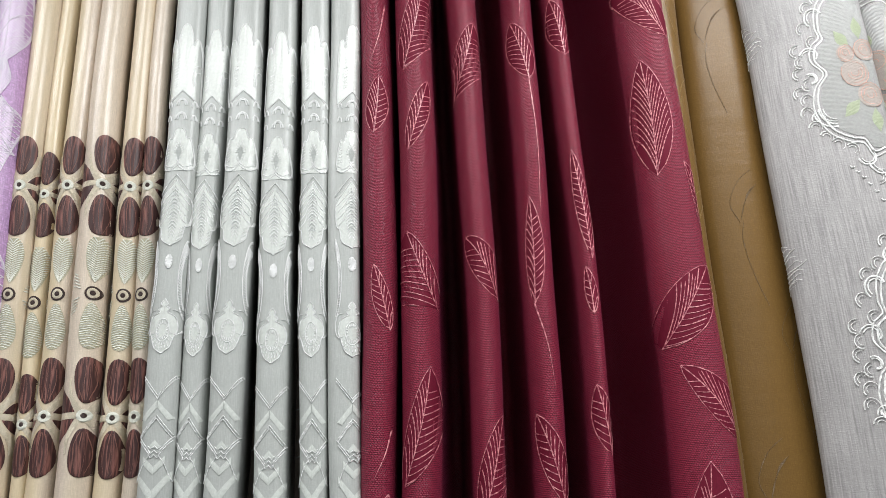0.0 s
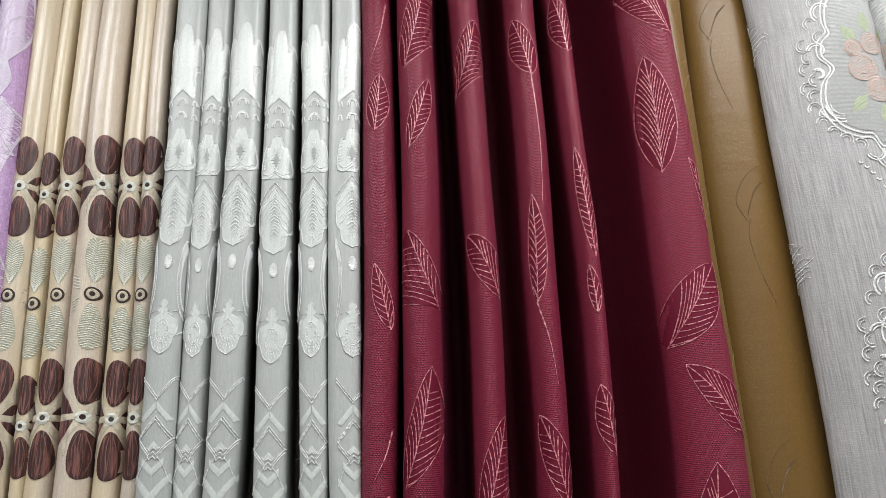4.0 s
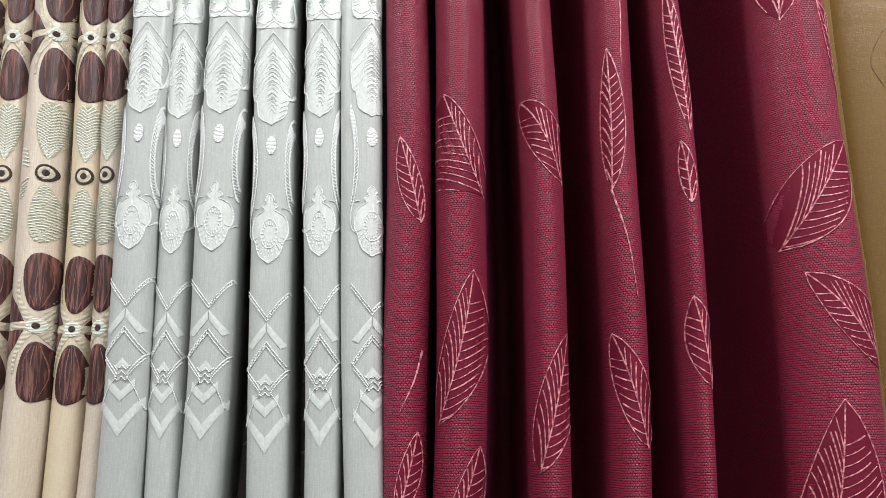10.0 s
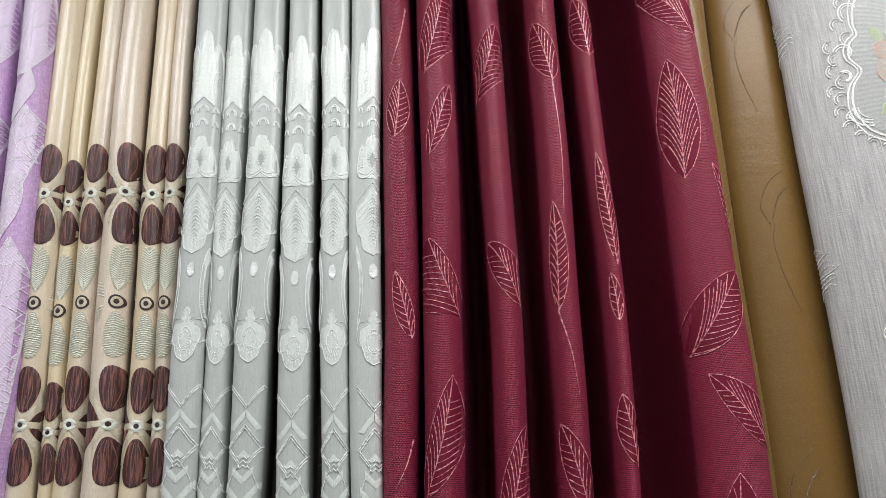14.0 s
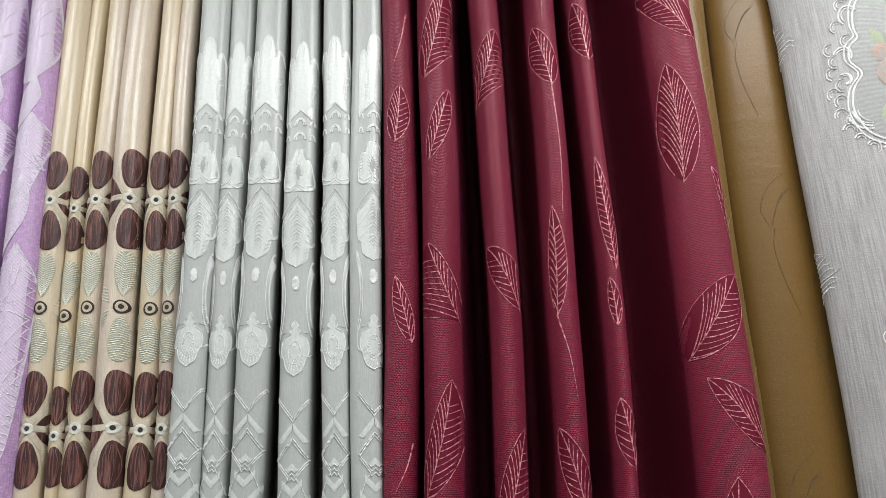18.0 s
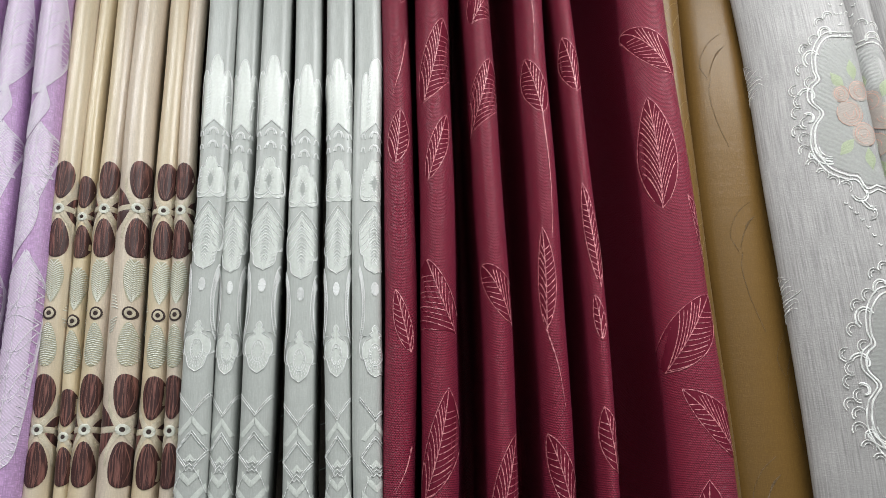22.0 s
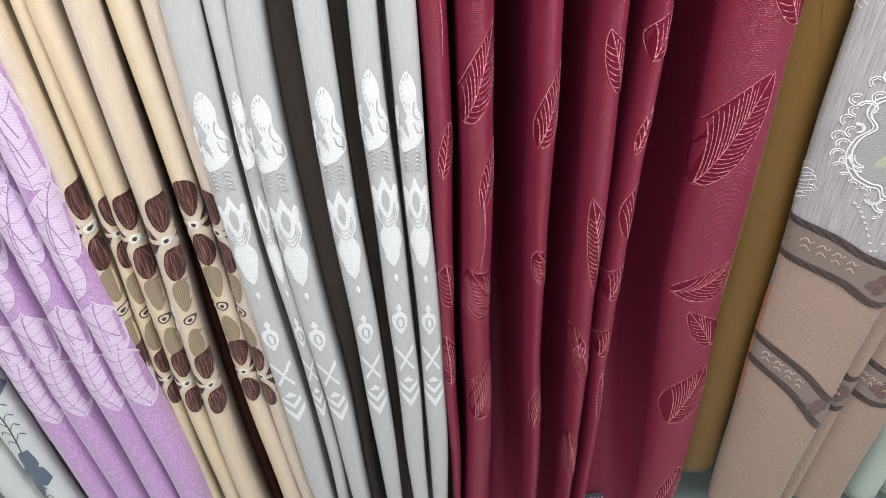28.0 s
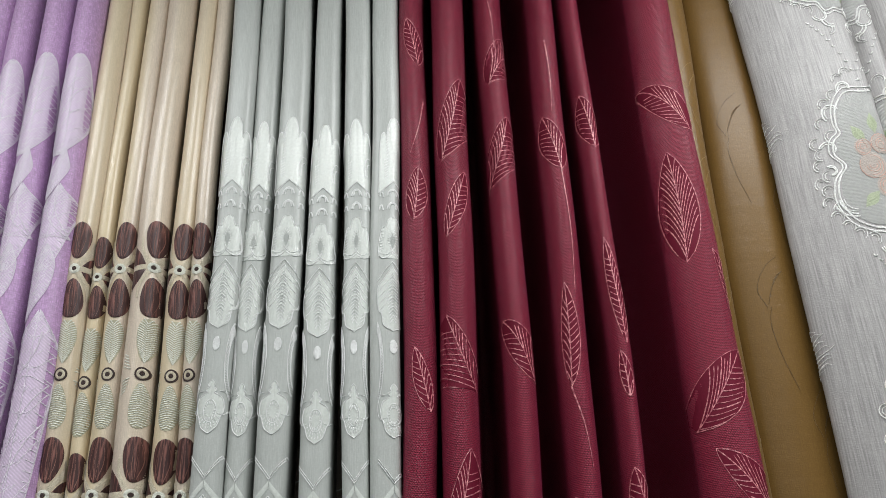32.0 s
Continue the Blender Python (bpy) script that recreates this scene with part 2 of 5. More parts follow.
# ---- curtains ----
class Curtain:
    """A hanging cloth of upright folds. rows: height, then left and right edge of every fold."""

    def __init__(self, name, rows, material, label, front=0.99, depth=0.03, valley=0.06, box_like=1.0, z0=-0.05, z1=CEIL, fronts=None, seed=1, sway=0.0025, hem=None, gaps=(), root=None, part_name="cloth", skews=None, depths=None, deepest=0.20):
        self.name, self.material, self.seed, self.sway = name, material, seed, sway
        rows = sorted(rows)
        self.zs = np.array([r[0] for r in rows])
        self.edges = np.array([r[1:] for r in rows])
        self.n = self.edges.shape[1] // 2
        self.front, self.depth, self.valley, self.e = front, depth, valley, box_like
        self.fronts = fronts or [0.0] * self.n
        self.z0, self.z1, self.hem, self.gaps = z0, z1, hem, gaps
        self.th = radians(112)
        self.part_name = part_name
        self.skews = skews or [0.0] * self.n
        self.depths, self.deepest = depths, deepest
        self.root = root or tagged(new(name), label, "curtain", "curtains on display")
        self.body()

    def edge(self, z):
        z = np.atleast_1d(np.asarray(z, float))
        out = 0
        for d in (-0.10, -0.05, 0.0, 0.05, 0.10):
            out = out + np.stack([np.interp(z + d, self.zs, self.edges[:, k]) for k in range(2 * self.n)], -1)
        return out / 5

    def wob(self, p, z):
        s = self.seed * 7.3 + p * 3.1
        return self.sway * (np.sin(3.1 * z + s) + 0.6 * np.sin(7.7 * z + 2 * s) + 0.3 * np.sin(17.0 * z + 3 * s))

    def plan(self, p, th, z):
        """Plan position on fold p at fold angle th (radians) and height z; arrays of one shape."""
        e = self.edge(z)
        left, right = e[..., 2 * p], e[..., 2 * p + 1]
        c, h = (left + right) / 2 + self.wob(p, z), (right - left) / 2
        s, k = np.sin(th), np.cos(th)
        x = c + h * np.sign(s) * np.abs(s) ** self.e
        dep = self.depths[p] if self.depths else np.minimum(self.depth, h * 1.3)
        y = self.front + self.fronts[p] + dep * (1 - np.sign(k) * np.abs(k) ** self.e) + 0.5 * self.wob(p + 9, z) - self.skews[p] * np.sign(s) * np.abs(s) ** self.e
        return x, y

    def body(self):
        m = 19
        nz = 130
        zs = np.linspace(0, 1, nz)
        cols, us = [], []
        for p in range(self.n):
            for th in np.linspace(-self.th, self.th, m):
                cols.append((p, th))
            if p in self.gaps:
                cols.append((p, None, 2.0))
                cols.append((p + 1, None, -1.0))
            elif p < self.n - 1:
                for f in (0.25, 0.5, 0.75):
                    cols.append((p, None, f))
        X = np.zeros((nz, len(cols)))
        Y = np.zeros_like(X)
        Z = np.zeros_like(X)
        z = self.z0 + (self.z1 - self.z0) * zs
        for j, c in enumerate(cols):
            if c[1] is None and c[2] in (2.0, -1.0):
                X[:, j], Y[:, j] = self.plan(c[0], np.full(nz, self.th if c[2] > 0 else -self.th), z)
                Y[:, j] += 0.045
            elif c[1] is not None:
                X[:, j], Y[:, j] = self.plan(c[0], np.full(nz, c[1]), z)
            else:
                xa, ya = self.plan(c[0], np.full(nz, self.th), z)
                xb, yb = self.plan(c[0] + 1, np.full(nz, -self.th), z)
                f = c[2]
                X[:, j] = xa * (1 - f) + xb * f
                Y[:, j] = ya * (1 - f) + yb * f + np.clip(self.valley + 2.5 * (xb - xa), 0.02, 0.05 + (self.deepest - 0.05) * np.clip(z / 0.9, 0, 1)) * math.sin(math.pi * f)
            Z[:, j] = z
        if self.hem:
            for j, c in enumerate(cols):
                Z[:, j] += (1 - zs) ** 6 * self.hem * math.sin(j * 0.37 + self.seed) * 0.02
        d = np.hypot(np.diff(X[nz // 2]), np.diff(Y[nz // 2]))
        u = np.r_[0, np.cumsum(d)]
        verts = np.stack([X, Y, Z], -1).reshape(-1, 3)
        uvs = np.stack([np.broadcast_to(u, X.shape), Z], -1).reshape(-1, 2)
        w = len(cols)
        faces = [(r * w + k, r * w + k + 1, (r + 1) * w + k + 1, (r + 1) * w + k) for r in range(nz - 1) for k in range(w - 1) if not (cols[k][1] is None and cols[k][2] == 2.0)]
        self.cloth = mesh_object(self.part_name, verts, faces, self.material, self.root, True, uvs)
        mod = self.cloth.modifiers.new("thickness", "SOLIDIFY")
        mod.thickness, mod.offset = 0.0012, -1


def R(z, *folds):
    return (z, *folds)


brown = Curtain("cream_flower_curtain", [
    R(2.6, -.600, -.563, -.562, -.534, -.533, -.497, -.496, -.450, -.449, -.415, -.414, -.386),
    R(2.2, -.591, -.555, -.554, -.528, -.527, -.492, -.491, -.447, -.446, -.412, -.411, -.384),
    R(1.59, -.575, -.541, -.540, -.518, -.517, -.484, -.483, -.441, -.436, -.402, -.401, -.376),
    R(1.40, -.573, -.538, -.537, -.518, -.517, -.486, -.482, -.444, -.438, -.408, -.407, -.379),
    R(1.0, -.572, -.542, -.540, -.519, -.517, -.488, -.484, -.450, -.436, -.407, -.405, -.376),
    R(.59, -.588, -.558, -.556, -.533, -.531, -.500, -.496, -.462, -.435, -.404, -.402, -.369),
    R(.05, -.575, -.552, -.550, -.533, -.528, -.500, -.497, -.458, -.425, -.388, -.384, -.355)],
    M_CREAM, "cream satin curtain with bands of brown flowers", front=0.985, depth=0.030, valley=0.05, fronts=[0, .012, .004, -.004, .006, .004], seed=1, gaps=(3,))
silver = Curtain("silver_damask_curtain", [
    R(2.22, -.378, -.337, -.335, -.299, -.296, -.254, -.244, -.205, -.199, -.160, -.154, -.114),
    R(1.85, -.376, -.337, -.334, -.300, -.297, -.254, -.241, -.200, -.193, -.157, -.152, -.112),
    R(1.59, -.376, -.336, -.332, -.300, -.297, -.258, -.237, -.199, -.187, -.154, -.149, -.111),
    R(1.40, -.380, -.339, -.337, -.306, -.305, -.270, -.239, -.204, -.184, -.154, -.148, -.113),
    R(1.10, -.382, -.341, -.342, -.318, -.317, -.279, -.249, -.213, -.187, -.155, -.150, -.117),
    R(.87, -.380, -.344, -.341, -.322, -.318, -.278, -.247, -.210, -.184, -.148, -.147, -.115),
    R(.37, -.372, -.332, -.322, -.300, -.298, -.264, -.237, -.202, -.187, -.152, -.145, -.110),
    R(.02, -.352, -.33, -.318, -.300, -.290, -.266, -.222, -.199, -.180, -.158, -.140, -.118)],
    M_SILVER, "silver-grey satin damask curtain hanging in flat folds", front=0.975, depth=0.017, valley=0.045, box_like=0.66, fronts=[0, .010, 0, .002, 0, -.004], seed=2, gaps=(2, 3))
maroon = Curtain("maroon_leaf_curtain", [
    R(2.6, -.110, -.074, -.064, -.012, .008, .053, .088, .130, .143, .174, .247, .311),
    R(2.15, -.111, -.070, -.062, -.012, .013, .055, .090, .133, .148, .178, .251, .318),
    R(1.83, -.114, -.070, -.062, -.013, .015, .056, .091, .133, .153, .182, .255, .326),
    R(1.60, -.116, -.074, -.061, -.013, .018, .058, .094, .134, .157, .184, .257, .334),
    R(1.33, -.116, -.080, -.072, -.026, .010, .048, .085, .122, .143, .168, .247, .328),
    R(1.12, -.115, -.083, -.072, -.030, .008, .046, .082, .120, .138, .166, .227, .318),
    R(.93, -.110, -.081, -.073, -.032, .014, .048, .080, .120, .134, .162, .231, .316),
    R(.62, -.109, -.087, -.080, -.038, .020, .046, .085, .118, .128, .154, .229, .314),
    R(.38, -.108, -.087, -.078, -.036, .025, .053, .092, .118, .130, .152, .249, .328),
    R(.05, -.108, -.095, -.092, -.048, .028, .052, .090, .112, .122, .142, .259, .325)],
    M_MAROON, "maroon ribbed curtain with pale pink woven leaves", front=0.955, depth=0.040, valley=0.16, fronts=[.012, 0, .006, .006, .006, .010], skews=[0, 0, .003, .005, .005, .010], depths=[.030, .044, .046, .044, .038, .036], deepest=0.30, seed=3, hem=1, z0=-0.05)
gold = Curtain("old_gold_curtain", [
    R(2.6, .290, .352, .358, .48), R(2.25, .290, .347, .353, .48), R(1.95, .295, .341, .348, .475), R(1.6, .295, .337, .344, .47), R(1.03, .28, .330, .336, .44), R(.5, .28, .332, .338, .45), R(.1, .29, .340, .346, .44)],
    M_GOLD, "old gold thin curtain with faint leaf sprigs", front=1.005, depth=0.03, valley=0.03, fronts=[-.020, .024], skews=[0, -.004], seed=4, z0=0.085)
GREY_ROWS = [
    R(2.6, .418, .565, .569, .612, .622, .70), R(2.23, .434, .576, .580, .624, .634, .71), R(1.85, .438, .586, .590, .636, .646, .72), R(1.55, .440, .597, .601, .650, .660, .74), R(1.3, .408, .57, .575, .63, .64, .73), R(1.04, .393, .57, .576, .63, .64, .72),
    R(.78, .400, .575, .58, .63, .64, .71), R(.5, .403, .55, .555, .60, .61, .70), R(.05, .42, .535, .53, .57, .58, .68)]
grey = Curtain("pearl_grey_curtain", GREY_ROWS, M_GREY, "pearl grey curtain with raised rose medallions and a peach hem", front=0.965, depth=0.022, valley=0.05, fronts=[0, .012, .008], skews=[.026, .014, .016], seed=5, z0=0.02)
lilac = Curtain("lilac_leaf_curtain", [
    R(2.6, -.79, -.745, -.743, -.70, -.694, -.648, -.64, -.592), R(2.3, -.778, -.737, -.735, -.692, -.686, -.640, -.632, -.585), R(1.6, -.77, -.725, -.72, -.672, -.668, -.622, -.618, -.568),
    R(.9, -.76, -.715, -.71, -.66, -.656, -.612, -.609, -.562), R(.4, -.76, -.71, -.705, -.655, -.65, -.605, -.60, -.545), R(.05, -.75, -.705, -.70, -.65, -.645, -.60, -.595, -.55)],
    M_LILAC, "lilac curtain with pale woven leaf bands", front=0.965, depth=0.03, valley=0.05, fronts=[.01, .004, 0, .0], seed=6)
white = Curtain("white_printed_curtain", [
    R(2.6, -1.06, -1.0, -.98, -.91, -.90, -.845, -.84, -.785), R(.9, -1.06, -1.0, -.98, -.91, -.90, -.845, -.835, -.775), R(.05, -1.04, -1.0, -.98, -.91, -.88, -.82, -.81, -.765)],
    M_WHITE, "white curtain printed with slate-blue flowers", front=0.97, depth=0.03, valley=0.05, seed=7)
taupe = Curtain("taupe_voile_curtain", [
    R(2.6, -.40, -.32, -.31, -.25, -.24, -.17, -.16, -.09), R(.05, -.40, -.32, -.31, -.25, -.24, -.17, -.16, -.09)],
    M_TAUPE, "dark taupe voile curtain hanging behind the silver one", front=1.06, depth=0.02, valley=0.02, seed=8, z0=-0.03)
green = Curtain("pale_green_curtain", [
    R(2.6, .77, .83, .84, .90, .91, .98), R(.05, .73, .80, .81, .88, .89, .96)],
    M_GREEN, "pale green plain curtain", front=1.0, depth=0.03, valley=0.04, seed=9)
# added sheet: its dark colour makes the gap between cream folds look shaded
chocolate = Curtain("gap_shade_sheet", [
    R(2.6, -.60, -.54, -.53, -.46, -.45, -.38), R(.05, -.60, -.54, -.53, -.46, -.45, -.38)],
    M_CHOCO, "dark brown sheet added behind the cream curtain to darken its gap", front=1.075, depth=0.02, valley=0.02, seed=10, z0=-0.03)


# ---- woven and stitched ornament, laid on the folds ----
def curve(points, n=16, closed=False):
    """A smooth line through the points."""
    p = np.array(points, float)
    k = len(p)
    if closed:
        p = np.vstack([p[-1], p, p[:2]])
        spans = k
    else:
        p = np.vstack([2 * p[0] - p[1], p, 2 * p[-1] - p[-2]])
        spans = k - 1
    out = []
    for t in np.linspace(0, spans, n, endpoint=True):
        i = min(int(t), spans - 1)
        f = t - i
        a, b, c, d = p[i : i + 4]
        out.append(0.5 * (2 * b + (c - a) * f + (2 * a - 5 * b + 4 * c - d) * f * f + (3 * b - a - 3 * c + d) * f**3))
    return np.array(out)


class Motif:
    """Flat ornament in fold coordinates (across from the fold's centre, height), draped with a small relief."""

    def __init__(self, curtain, fold, unit=False, lift=0.0005):
        self.c, self.p, self.unit, self.lift = curtain, fold, unit, lift
        self.v, self.h, self.f = [], [], []
        self.clip = None

    def strip(self, left, right, across=5, relief=0.0005):
        left, right = np.asarray(left, float), np.asarray(right, float)
        k = 0.022 if self.unit else 1.0
        gap = np.maximum(np.hypot(*((np.diff(left, axis=0) * (k, 1)).T)), np.hypot(*((np.diff(right, axis=0) * (k, 1)).T)))
        parts = np.maximum(1, np.ceil(gap / 0.0035)).astype(int)
        ts = np.r_[np.concatenate([i + np.arange(q) / q for i, q in enumerate(parts)]), len(left) - 1]
        idx = np.arange(len(left))
        left = np.stack([np.interp(ts, idx, left[:, j]) for j in (0, 1)], -1)
        right = np.stack([np.interp(ts, idx, right[:, j]) for j in (0, 1)], -1)
        base, n = len(self.v), len(left)
        for a, b in zip(left, right):
            for k in range(across + 1):
                s = k / across
                self.v.append(a * (1 - s) + b * s)
                self.h.append(relief * (1 - (2 * s - 1) ** 4))
        w = across + 1
        self.f += [(base + r * w + k, base + r * w + k + 1, base + (r + 1) * w + k + 1, base + (r + 1) * w + k) for r in range(n - 1) for k in range(across)]
        return self

    def stroke(self, pts, width, relief=0.0006, taper=False, closed=False):
        p = np.asarray(pts, float)
        if self.clip:
            e = self.c.edge(p[:, 1])
            inside = np.abs(p[:, 0]) <= self.clip * (1 if self.unit else (e[:, 2 * self.p + 1] - e[:, 2 * self.p]) / 2)
            k = 0
            while k < len(p):
                m = k
                while m < len(p) and inside[m]:
                    m += 1
                if m - k > 2:
                    self.line(p[k:m], width, relief, taper)
                k = m + 1
            return self
        return self.line(p, width, relief, taper)

    def line(self, p, width, relief, taper):
        d = np.gradient(p, axis=0)
        scale = np.array([1.0, 1.0])
        if self.unit:
            e = self.c.edge(p[:, 1].mean())[0]
            scale = np.array([(e[2 * self.p + 1] - e[2 * self.p]) / 2, 1.0])
        d = d * scale
        nrm = np.stack([-d[:, 1], d[:, 0]], -1)
        nrm /= np.maximum(np.linalg.norm(nrm, axis=1, keepdims=True), 1e-9)
        w = np.full((len(p), 1), width / 2)
        if taper:
            w = w * np.linspace(1, 0.35, len(p))[:, None]
        off = nrm * w / scale
        return self.strip(p - off, p + off, 2, relief)

    def oval(self, cx, cz, hw, hh, power=0.5, taper=0.0, lean=0.0, n=12, across=5, relief=0.0006):
        t = np.sin(np.linspace(-math.pi / 2, math.pi / 2, n))
        w = hw * np.maximum(1 - t * t, 0.0004) ** power * (1 + taper * t)
        x, z = cx + lean * t, cz + hh * t
        return self.strip(np.stack([x - w, z], -1), np.stack([x + w, z], -1), across, relief)

    def ring(self, cx, cz, rx, rz, width, n=18, relief=0.0006):
        a = np.linspace(0, 2 * math.pi, n)
        return self.stroke(np.stack([cx + rx * np.cos(a), cz + rz * np.sin(a)], -1), width, relief)

    def build(self, name, material, parent, label="", kind=""):
        v, h = np.array(self.v), np.array(self.h)
        x, z = v[:, 0], v[:, 1]
        c = self.c
        e = c.edge(z)
        half = (e[:, 2 * self.p + 1] - e[:, 2 * self.p]) / 2
        s = x if self.unit else x / half
        over = np.clip(np.abs(s) - 1, 0, 1)
        s1 = np.clip(s, -1, 1)
        th = np.arcsin(np.sign(s1) * np.abs(s1) ** (1 / c.e)) + np.sign(s) * np.minimum(over * 1.2, radians(20))
        X, Y = c.plan(self.p, th, z)
        X2, Y2 = c.plan(self.p, th + 0.02, z)
        X1, Y1 = c.plan(self.p, th - 0.02, z)
        nx, ny = Y2 - Y1, -(X2 - X1)
        ln = np.maximum(np.hypot(nx, ny), 1e-9)
        d = self.lift + h
        X, Y = X + nx / ln * d, Y + ny / ln * d
        wx = x * half if self.unit else x
        ob = mesh_object(name, np.stack([X, Y, z], -1), self.f, material, parent, True, np.stack([wx, z], -1), label)
        return tagged(ob, label, kind=kind) if kind else ob


def centre(c, p, z):
    e = c.edge(z)[0]
    return (e[2 * p] + e[2 * p + 1]) / 2


M_PETAL = Mat("brown_petal_thread", srgb(70, 42, 40), 0.45, 0.1, 0.4)
_uv = M_PETAL.mapped("UV", (420, 26, 1))
_n = M_PETAL.noise(_uv, 1.0, 3)
_c = M_PETAL.mix(M_PETAL.ramp(_n, 0.50, 0.66), srgb(64, 38, 37), srgb(134, 88, 80))
M_PETAL.paint(_c)
M_PETAL.bump(_n, 0.0004)
M_PETAL = M_PETAL.m
M_PETALLINE = thread_mat("pale_brown_thread", srgb(142, 94, 82), 0.4)
M_CREAMTHREAD = thread_mat("cream_thread", srgb(222, 210, 186), 0.45, pitch=0.0012)
M_LEAFTHREAD = thread_mat("ivory_leaf_thread", srgb(198, 192, 164), 0.45, pitch=0.0014)
M_STITCH = thread_mat("white_stitch_thread", srgb(236, 236, 222), 0.4, pitch=0.0014)
M_BEIGETHREAD = thread_mat("olive_beige_thread", srgb(158, 140, 112), 0.55, pitch=0.0022, along="X", contrast=0.45)
M_DARKTHREAD = thread_mat("dark_brown_thread", srgb(58, 38, 34), 0.5)
M_SATIN = thread_mat("silver_satin_thread", srgb(222, 226, 220), 0.25, spec=0.6, pitch=0.0010, along="X", contrast=0.14, relief=0.0001)
M_RAISED = thread_mat("raised_silver_thread", srgb(250, 251, 249), 0.28, spec=0.6, pitch=0.0014, contrast=0.2)
M_WHITESATIN = thread_mat("white_satin_thread", srgb(232, 236, 233), 0.34, spec=0.6, pitch=0.0010, along="X", contrast=0.06, relief=0.00006)
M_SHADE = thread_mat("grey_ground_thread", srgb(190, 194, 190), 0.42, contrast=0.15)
M_LEAFBODY = cloth("maroon_satin_weave", srgb(110, 25, 47), rough=0.62, sheen=0.0, spec=0.15, thread=0.0008, relief=0.00006, contrast=0.12)
M_PINK = Mat("pale_pink_thread", srgb(200, 124, 134), 0.34, 0.0, 0.6)
_n = M_PINK.noise(M_PINK.mapped("UV", (1, 1, 1)), 240.0, 3)
M_PINK.paint(M_PINK.mix(M_PINK.ramp(_n, 0.40, 0.62), srgb(150, 60, 80), srgb(232, 156, 160)))
M_PINK.bump(_n, 0.0003)
M_PINK = M_PINK.m
M_PALELILAC = thread_mat("pale_lilac_thread", srgb(228, 208, 233), 0.36, spec=0.5, pitch=0.0022, along="DIAGONAL", contrast=0.22, relief=0.00012)
M_LILACLINE = thread_mat("lilac_outline_thread", srgb(242, 232, 246), 0.4, pitch=0.0014)
M_LILACVEIN = thread_mat("mauve_vein_thread", srgb(176, 140, 186), 0.5)
M_GOLDLINE = thread_mat("bronze_thread", srgb(106, 80, 42), 0.4)
M_GOLDLIGHT = thread_mat("light_gold_thread", srgb(150, 118, 64), 0.4)
M_PEARL = thread_mat("pearl_thread", srgb(248, 247, 243), 0.22, spec=0.6, pitch=0.0013)
M_HOLLOW = thread_mat("flat_grey_satin", srgb(176, 176, 173), 0.26, spec=0.5, contrast=0.08, along="X")
M_ROSE = thread_mat("faded_rose_thread", srgb(206, 172, 156), 0.4, contrast=0.2)
M_ROSEPALE = thread_mat("pale_rose_satin", srgb(190, 178, 170), 0.32, contrast=0.12)
M_ROSELINE = thread_mat("rose_outline_thread", srgb(222, 178, 160), 0.35, contrast=0.25)
M_ROSEDARK = thread_mat("dusky_rose_thread", srgb(150, 112, 104), 0.45, contrast=0.2)
M_LEAFGREEN = thread_mat("pale_sage_thread", srgb(180, 190, 158), 0.4, contrast=0.2)
M_BAND = cloth("taupe_satin_band", srgb(132, 120, 110), rough=0.4, sheen=0.1, thread=0.0012, relief=0.0001, contrast=0.12)
M_BRAID = thread_mat("dark_braid_thread", srgb(74, 60, 56), 0.6, pitch=0.006, along="DIAGONAL", contrast=0.6, relief=0.0006)
M_CLOVER = thread_mat("brown_clover_thread", srgb(104, 76, 70), 0.5)
M_ORANGE = thread_mat("orange_selvage_thread", srgb(196, 112, 52), 0.6)
M_SLATE = thread_mat("slate_blue_print", srgb(96, 108, 126), 0.6, along="X", pitch=0.003, contrast=0.35)
M_SLATEDARK = thread_mat("dark_slate_print", srgb(58, 66, 76), 0.6)


